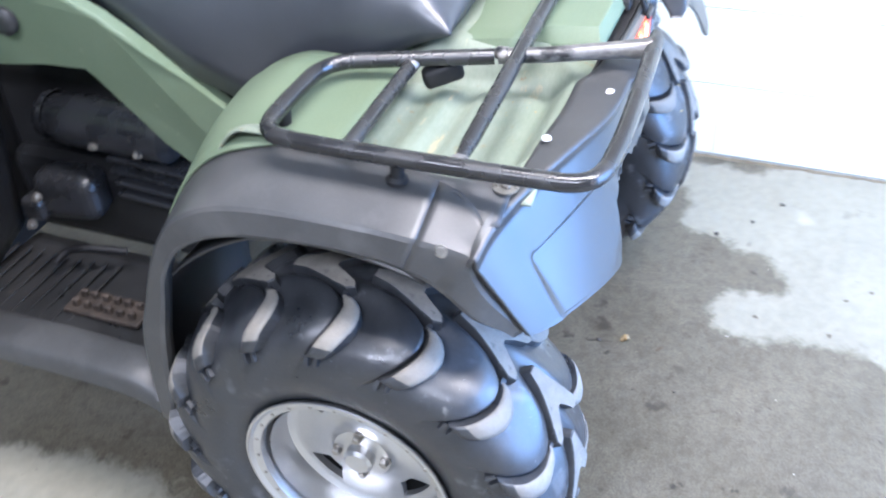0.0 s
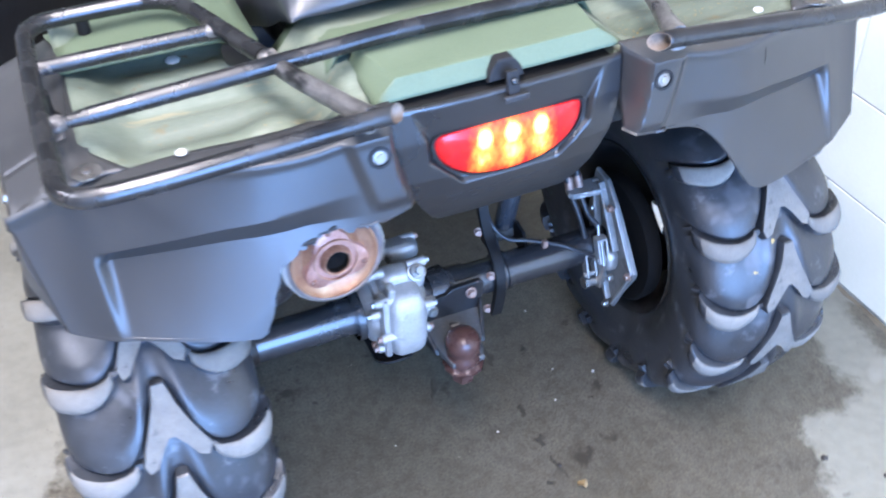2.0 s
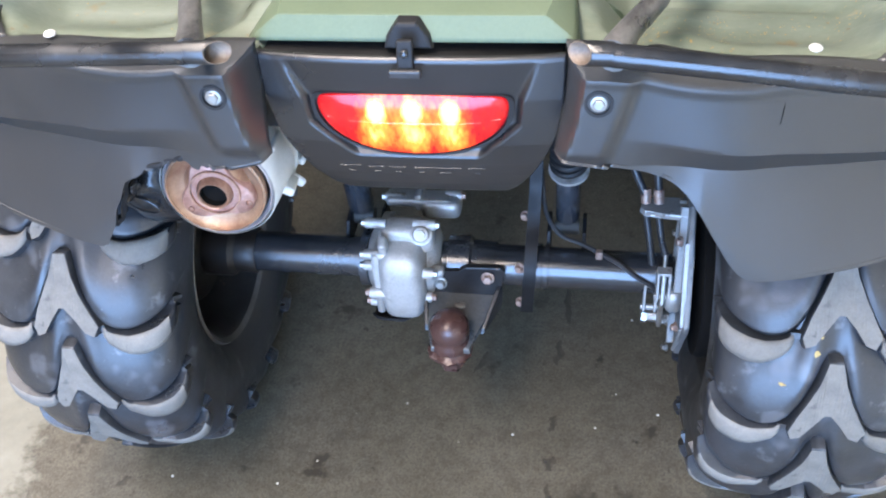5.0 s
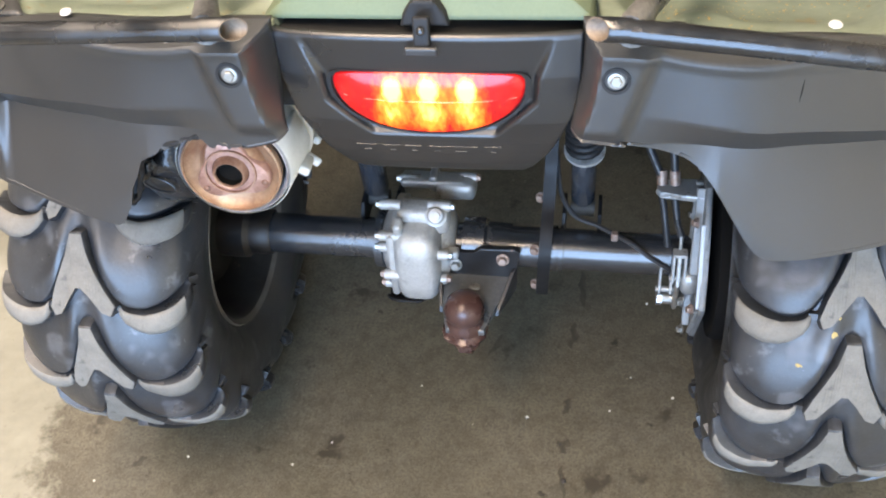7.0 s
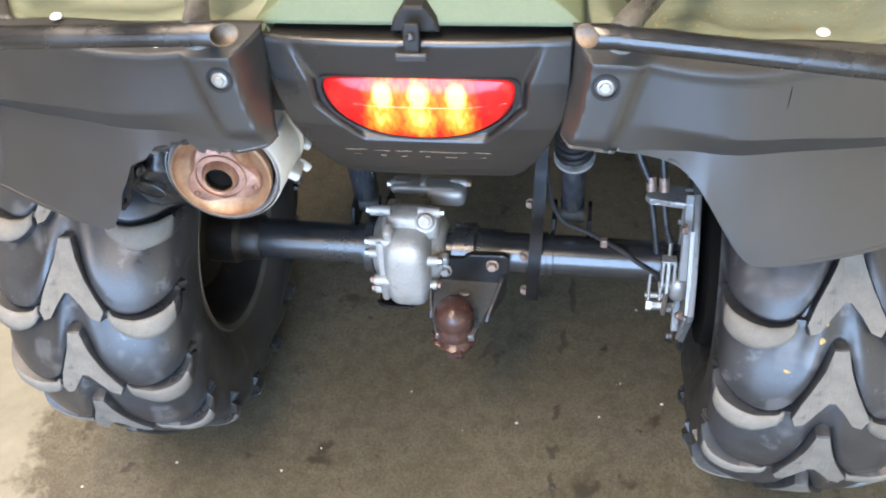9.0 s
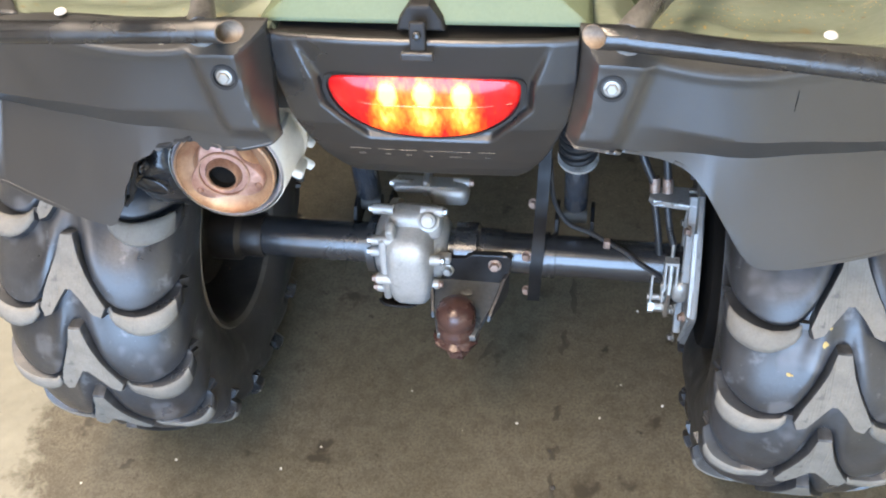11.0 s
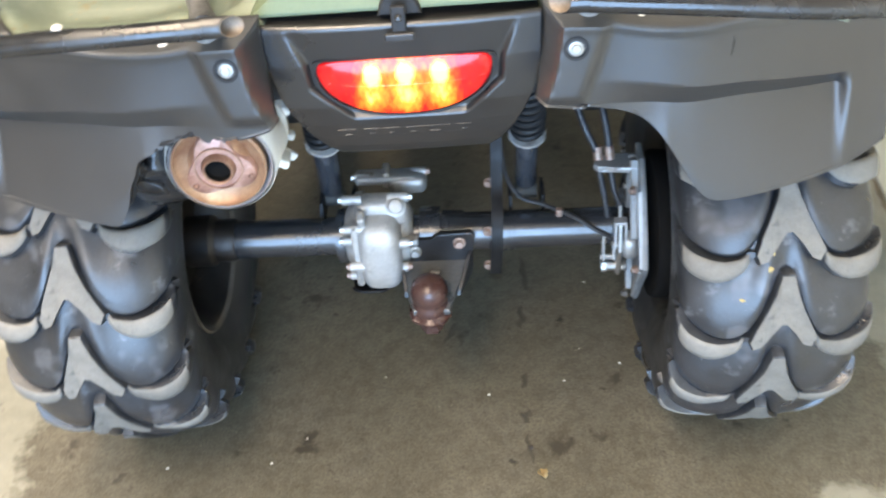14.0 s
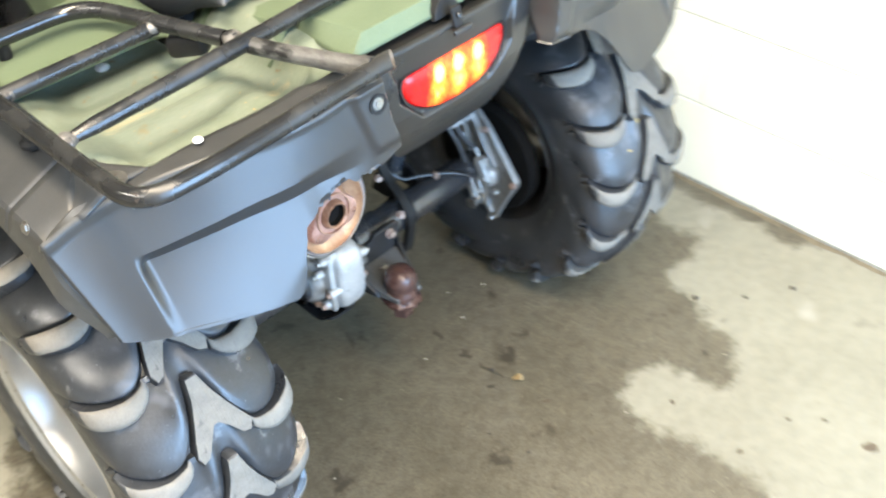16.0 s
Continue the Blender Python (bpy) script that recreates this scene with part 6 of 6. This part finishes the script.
# ---------------------------------------------------------------- frame, engine and footwell
bm = bmesh.new()
for s in (1, -1):
    tube(bm, glide([(s * 0.12, -0.22, 0.80), (s * 0.13, 0.0, 0.76), (s * 0.13, 0.25, 0.68), (s * 0.13, 0.6, 0.62)], 6), 0.016, 12)
tube(bm, [(-0.14, 0.135, 0.635), (0.14, 0.135, 0.635)], 0.016, 12)
part("frame_tube", bm, FRAME, atv, "black steel frame tubes")
bm = bmesh.new()
block(bm, (0.16, 0.62, 0.24), (0.0, 0.70, 0.52), 0.03)
block(bm, (0.24, 0.50, 0.20), (0.0, 0.74, 0.34), 0.03)
engine = part("engine", bm, LINER, atv, "dark engine and air box", smooth=False)
bm = bmesh.new()
tube(bm, [(-0.142, 0.520, 0.560), (-0.142, 0.535, 0.562), (-0.138, 0.760, 0.562), (-0.136, 0.800, 0.562)], 0.05, 28, taper=[0.034, 0.050, 0.052, 0.044])
cover = part("engine_cover", bm, ENGINE, engine, "black rounded engine cover")
for y, z in ((0.581, 0.546), (0.680, 0.546)):
    bolt("cover_bolt", (-0.188, y, z), (-1, -0.2, 0.2), 0.007, 0.012, cover, STEEL)
bm = bmesh.new()
lathe(bm, [(0.048, 0), (0.050, 0.01), (0.044, 0.022), (0.030, 0.024), (0.0001, 0.024)], (-0.136, 0.800, 0.562), "Y", 28)
part("cover_end", bm, ENGINE, cover, "dull dark end of the cover")
bm = bmesh.new()
for k in range(4):
    block(bm, (0.05, 0.20, 0.010), (-0.145, 0.58, 0.498 - 0.028 * k), 0.004, (4, 0, 0))
part("cooling_fin", bm, ENGINE, engine, "black cooling fins", smooth=False)
bm = bmesh.new()
block(bm, (0.08, 0.14, 0.11), (-0.16, 0.80, 0.40), 0.03, (0, 0, 10), 4)
block(bm, (0.05, 0.05, 0.05), (-0.20, 0.86, 0.38), 0.01)
case = part("gearbox_case", bm, ENGINE, engine, "dusty dark gearbox case", smooth=False)
for y, z in ((0.82, 0.430), (0.86, 0.355)):
    bolt("case_bolt", (-0.232, y, z), (-1, -0.3, 0.2), 0.008, 0.012, case, STEEL)


def footwell(s):
    bm = bmesh.new()
    sheet(bm, lambda u, v: Vector((s * (0.22 + 0.27 * u), 0.345 + 0.52 * v, 0.325 + 0.012 * math.sin(v * 40) * 0.1 + 0.02 * u)), 8, 24)
    board = part("footboard", bm, BOARD, atv, "dusty dark plastic footboard", thick=0.006)
    bm = bmesh.new()
    outer = glide([(0, 0.318, 0.275), (0, 0.35, 0.305), (0, 0.42, 0.345), (0, 0.55, 0.352), (0, 0.70, 0.350), (0, 0.80, 0.342)], 6)
    sec = [(0.462, 0.006), (0.476, 0.012), (0.526, 0.008), (0.536, -0.002), (0.538, -0.034), (0.528, -0.042), (0.467, -0.040)]
    rows = [[bm.verts.new((s * x, q.y, q.z + z * lerp(q.y, (0.318, 0.40), (0.5, 1)))) for x, z in sec] for q in outer]
    for a, b in zip(rows, rows[1:]):
        for k in range(len(sec)):
            bm.faces.new((a[k], a[(k + 1) % len(sec)], b[(k + 1) % len(sec)], b[k]))
    bm.faces.new(rows[0])
    bm.faces.new(rows[-1])
    part("running_board", bm, PLASTIC_DUSTY, atv, "grey-black plastic running board edge", angle=50)
    bm = bmesh.new()
    for k in range(6):
        for j in range(2):
            block(bm, (0.010, 0.014, 0.018), (s * (0.405 - 0.026 * j), 0.50 + 0.024 * k, 0.358), 0.003)
    block(bm, (0.060, 0.160, 0.010), (s * 0.392, 0.56, 0.347), 0.003)
    part("foot_peg", bm, BROWN, board, "rusty serrated foot peg", smooth=False)
    for k in range(9):
        rib = bmesh.new()
        block(rib, (0.18, 0.008, 0.003), (s * 0.37, 0.62 + 0.03 * k, 0.341), 0.001)
        part("board_rib", rib, BOARD, board, smooth=False)
    # front fairing that closes the footwell
    bm = bmesh.new()
    def fairing(u, v):
        x = 0.18 + 0.44 * u
        low, high = lerp(u, (0, 1), (0.30, 0.44)), lerp(u, (0, 1), (0.615, 0.80))
        return Vector((s * x, 0.90 - 0.27 * u + 0.05 * (1 - v), low + (high - low) * v))
    sheet(bm, fairing, 12, 12)
    shield = part("front_mudguard", bm, LINER, atv, "black plastic guard ahead of the footwell", thick=0.005)
    for x, y, z in ((0.352, 0.790, 0.664), (0.250, 0.853, 0.606)):
        cap_stud("guard_fastener", (s * x, y, z), (s * 0.5, -1, 0.1), 0.009, shield, STEEL)
    bm = bmesh.new()
    sheet(bm, lambda u, v: Vector((s * (0.18 + 0.44 * u), 0.895 - 0.27 * u + 0.05 * v, 0.618 + 0.185 * u + 0.20 * v)), 8, 8)
    part("front_fender", bm, GREEN, atv, "olive green front fender", thick=0.005)


footwell(-1)
footwell(1)
# added dark plate, blocks the bright background seen through the footwell gaps
bm = bmesh.new()
block(bm, (1.16, 0.012, 0.72), (0, 1.02, 0.56), 0.004)
part("inner_fairing", bm, LINER, atv, "dark plate added ahead of the footwells to block bright gaps", smooth=False)
bm = bmesh.new()
tube(bm, glide([(-0.27, 0.60, 0.375), (-0.30, 0.66, 0.392), (-0.31, 0.70, 0.385), (-0.335, 0.715, 0.372)], 6), 0.008, 10)
part("gear_pedal", bm, FRAME, atv, "dull black foot pedal")


# ---------------------------------------------------------------- flecks and scratches on the vehicle
def scratch(pts, r, label):
    bm = bmesh.new()
    tube(bm, pts, r, 6, True, (r * 0.4, r, r * 0.5))
    part("scratch", bm, BORE, atv, label)


scratch([(0.3514, -0.3008, 0.8280), (0.3510, -0.3034, 0.8200), (0.3498, -0.3064, 0.8076)], 0.0004, "dark scratch in the plastic")


def mud_scale(bm, at, normal, r, seed):
    """A flat scale of dry lichen or mud lying on a surface."""
    turn = Vector(normal).to_track_quat("Z", "Y").to_matrix().to_4x4()
    long, spin = 1.0 + 1.2 * abs(noise.noise((seed, 4.4, 0))), 6.0 * noise.noise((seed, 9.1, 0))
    ring = []
    for k in range(7):
        a = 2 * math.pi * k / 7
        d = r * (0.75 + 0.9 * noise.noise((k * 1.7, seed, 0)))
        p, q = d * long * math.cos(a), d * math.sin(a)
        ring.append(bm.verts.new(Vector(at) + turn @ Vector((p * math.cos(spin) - q * math.sin(spin), p * math.sin(spin) + q * math.cos(spin), 0.0004))))
    mid = bm.verts.new(Vector(at) + turn @ Vector((0, 0, 0.0010)))
    for k in range(7):
        bm.faces.new((ring[k], ring[(k + 1) % 7], mid))


rnd = random.Random(8)
# centre across and along, spread across
FLECK_SPOTS = ((0.235, -0.165, 0.014), (0.290, -0.150, 0.020), (0.330, -0.140, 0.022), (0.300, -0.190, 0.030), (0.400, -0.150, 0.035), (0.440, -0.130, 0.030))
for side, count in ((1, 210), (-1, 30)):
    tree = BVHTree.FromPolygons([deck.matrix_world @ v.co for v in deck.data.vertices], [tuple(f.vertices) for f in deck.data.polygons])
    bm = bmesh.new()
    for k in range(count):
        c = FLECK_SPOTS[k % len(FLECK_SPOTS)]
        x, y = rnd.gauss(c[0], c[2]), rnd.gauss(c[1], 0.013)
        at, normal, _, _ = tree.ray_cast(Vector((side * x, y, 0.86)), Vector((0, 0, -1)))
        if at:
            mud_scale(bm, at + normal * 0.002 * (1 if normal.z > 0 else -1), normal if normal.z > 0 else -normal, rnd.uniform(0.0003, 0.0011) * (1.8 if k % 9 == 0 else 1.0), k * 1.37 + 0.21)
    tagged(part("ochre_flecks", bm, FLECK, smooth=False), "dry ochre flecks scattered on the green deck", "debris", kind="stuff")
for k, (at, normal, r) in enumerate((((0.4506, -0.2897, 0.4701), (0.05, -0.84, 0.54), 0.005), ((0.4544, -0.2778, 0.4867), (0.2, -0.8, 0.57), 0.004), ((0.4171, -0.3041, 0.4301), (-0.26, -0.85, 0.46), 0.004), ((0.4205, -0.3050, 0.4300), (-0.22, -0.85, 0.46), 0.002))):
    bm = bmesh.new()
    mud_scale(bm, at, normal, r * 0.8, k + 3.3)
    part("mud_fleck", bm, FLECK, atv, "yellow-brown flecks of dried mud", smooth=False)

# ---------------------------------------------------------------- litter on the floor
def leaf(x, y, size, turn):
    bm = bmesh.new()
    sheet(bm, lambda u, v: Vector(((u - 0.5) * size * 2 * math.sin(math.pi * (0.12 + 0.8 * v)), (v - 0.5) * size * 2.4, 0.003 + 0.006 * (u - 0.5) ** 2 * 4 + 0.004 * math.sin(v * 5))), 4, 6)
    ob = part("dry_leaf", bm, DRY_LEAF, thick=0.0006)
    ob.matrix_world = pose(x, y, 0, 0, 0, turn)
    return tagged(ob, "small curled dry brown leaf on the concrete", "leaf")


leaf(0.162, -0.271, 0.008, 30)


def crumb(x, y, r, mat, name, label, seed):
    bm = bmesh.new()
    bmesh.ops.create_icosphere(bm, subdivisions=1, radius=r)
    for v in bm.verts:
        v.co *= 0.75 + 0.5 * noise.noise(v.co * 300 + Vector((seed, 0, 0)))
        v.co.z *= 0.5
    ob = part(name, bm, mat, smooth=False)
    ob.location = (x, y, r * 0.35)
    return tagged(ob, label, "debris", "crumbs on the floor")


rnd = random.Random(4)
GRIT = [(0.274, 0.174), (0.248, 0.001), (0.214, -0.073), (-0.468, -0.235), (-0.608, -0.296), (-0.236, -0.183), (-0.291, -0.232), (-0.106, -0.052), (0.079, -0.099), (0.317, -0.036)]
GRIT += [(rnd.uniform(-0.35, 0.75), rnd.uniform(-0.75, 0.25)) for k in range(12)]
for k, (x, y) in enumerate(GRIT):
    crumb(x, y, rnd.uniform(0.0024, 0.0036) if k < 10 else rnd.uniform(0.0012, 0.0022), CHIP, "grit_crumb", "pale crumb of grit on the damp floor", k)
for x, y, r in ((0.045, -0.398, 0.004), (0.027, -0.317, 0.003), (0.137, -0.148, 0.004), (0.147, -0.215, 0.006), (0.660, -0.470, 0.006), (0.585, -0.397, 0.009), (-0.470, -0.330, 0.004), (0.75, -0.53, 0.008)):
    crumb(x, y, r, DARK_DIRT, "mud_crumb", "dark crumb of dried mud on the floor", r * 1000)


def stain(x, y, r, mat, seed):
    """A flat blot with a ragged outline, dried onto the concrete."""
    bm = bmesh.new()
    n = 18
    ring = []
    for k in range(n):
        a = 2 * math.pi * k / n
        d = r * (0.75 + 0.7 * noise.noise((math.cos(a) * 1.4, math.sin(a) * 1.4, seed)))
        ring.append(bm.verts.new((d * math.cos(a), d * 0.8 * math.sin(a), 0.0010)))
    mid = bm.verts.new((0, 0, 0.0016))
    for k in range(n):
        bm.faces.new((ring[k], ring[(k + 1) % n], mid))
    ob = part("floor_stain", bm, mat)
    ob.matrix_world = pose(x, y, 0, 0, 0, seed * 40)
    return tagged(ob, "small dark brown blot dried on the concrete", "stain", kind="structure")


for k, (x, y, r) in enumerate(((0.320, -0.522, 0.008), (0.306, -0.678, 0.009), (0.470, -0.845, 0.018), (0.474, -0.754, 0.008), (0.431, -0.703, 0.007), (0.158, -0.344, 0.010), (-0.370, -0.345, 0.010))):
    stain(x, y, r, BLOT, k * 2.3 + 1)

def wall_dirt():
    """Brown dirt gathered in an uneven line along the foot of the wall."""
    bm = bmesh.new()
    rows = []
    for i in range(240):
        y = -1.6 + 0.012 * i
        w = 0.010 + 0.012 * abs(noise.noise((y * 9, 3, 0))) + 0.008 * noise.noise((y * 40, 1, 0))
        rows.append((bm.verts.new((WALL_X - max(0.003, w), y, 0.0009)), bm.verts.new((WALL_X - 0.003, y, 0.0035 + 0.003 * abs(noise.noise((y * 30, 7, 0)))))))
    for a, b in zip(rows, rows[1:]):
        bm.faces.new((a[0], b[0], b[1], a[1]))
    return tagged(part("dirt_line", bm, WALL_DIRT, smooth=False), "brown dirt along the foot of the wall", "dirt", kind="structure")


wall_dirt()

def scuff(x, y, length, width, turn, seed):
    """A thin ragged smear of dark dirt on the floor."""
    bm = bmesh.new()
    rows = []
    n = 14
    for i in range(n + 1):
        t = i / n
        w = width * math.sin(math.pi * min(0.96, max(0.04, t))) ** 0.6 * (0.55 + 0.9 * abs(noise.noise((t * 6, seed, 0))))
        c = width * 0.9 * noise.noise((t * 3, seed, 5))
        rows.append([bm.verts.new(((t - 0.5) * length, c + w * k, 0.0012 + 0.0006 * (1 - k * k))) for k in (-1, 0, 1)])
    for a, b in zip(rows, rows[1:]):
        for k in range(2):
            bm.faces.new((a[k], b[k], b[k + 1], a[k + 1]))
    ob = part("scuff_mark", bm, SCUFF)
    ob.matrix_world = pose(x, y, 0, 0, 0, turn)
    return tagged(ob, "dark ragged scuff mark on the damp concrete", "stain", kind="structure")


for k, (x, y, l, w, turn) in enumerate(((0.157, 0.203, 0.10, 0.008, 96), (0.147, 0.085, 0.06, 0.009, 88), (0.145, -0.071, 0.035, 0.007, 80), (0.143, -0.150, 0.030, 0.012, 60), (0.145, -0.218, 0.060, 0.006, 93), (0.009, 0.050, 0.055, 0.006, 75), (-0.547, -0.253, 0.028, 0.009, 40))):
    scuff(x, y, l, w, turn, k * 3.7)

# ---------------------------------------------------------------- painted blocks of the east wall
bm = bmesh.new()
block(bm, (0.012, 0.3985, 0.2030), (0, 0, 0), 0.0007, seg=1)
bmesh.ops.recalc_face_normals(bm, faces=bm.faces)
me = bpy.data.meshes.new("wall_block")
bm.to_mesh(me)
bm.free()
me.materials.append(WALL)
COURSE = 0.2075
for row in range(7):
    for col in range(-6, 8):
        ob = new("wall_block", me)
        ob.parent = wall_east
        ob.location = (WALL_X + 0.0038, 0.275 + 0.402 * col + (0.0 if row % 2 == 0 else 0.176), 0.008 + COURSE * (row + 0.5))
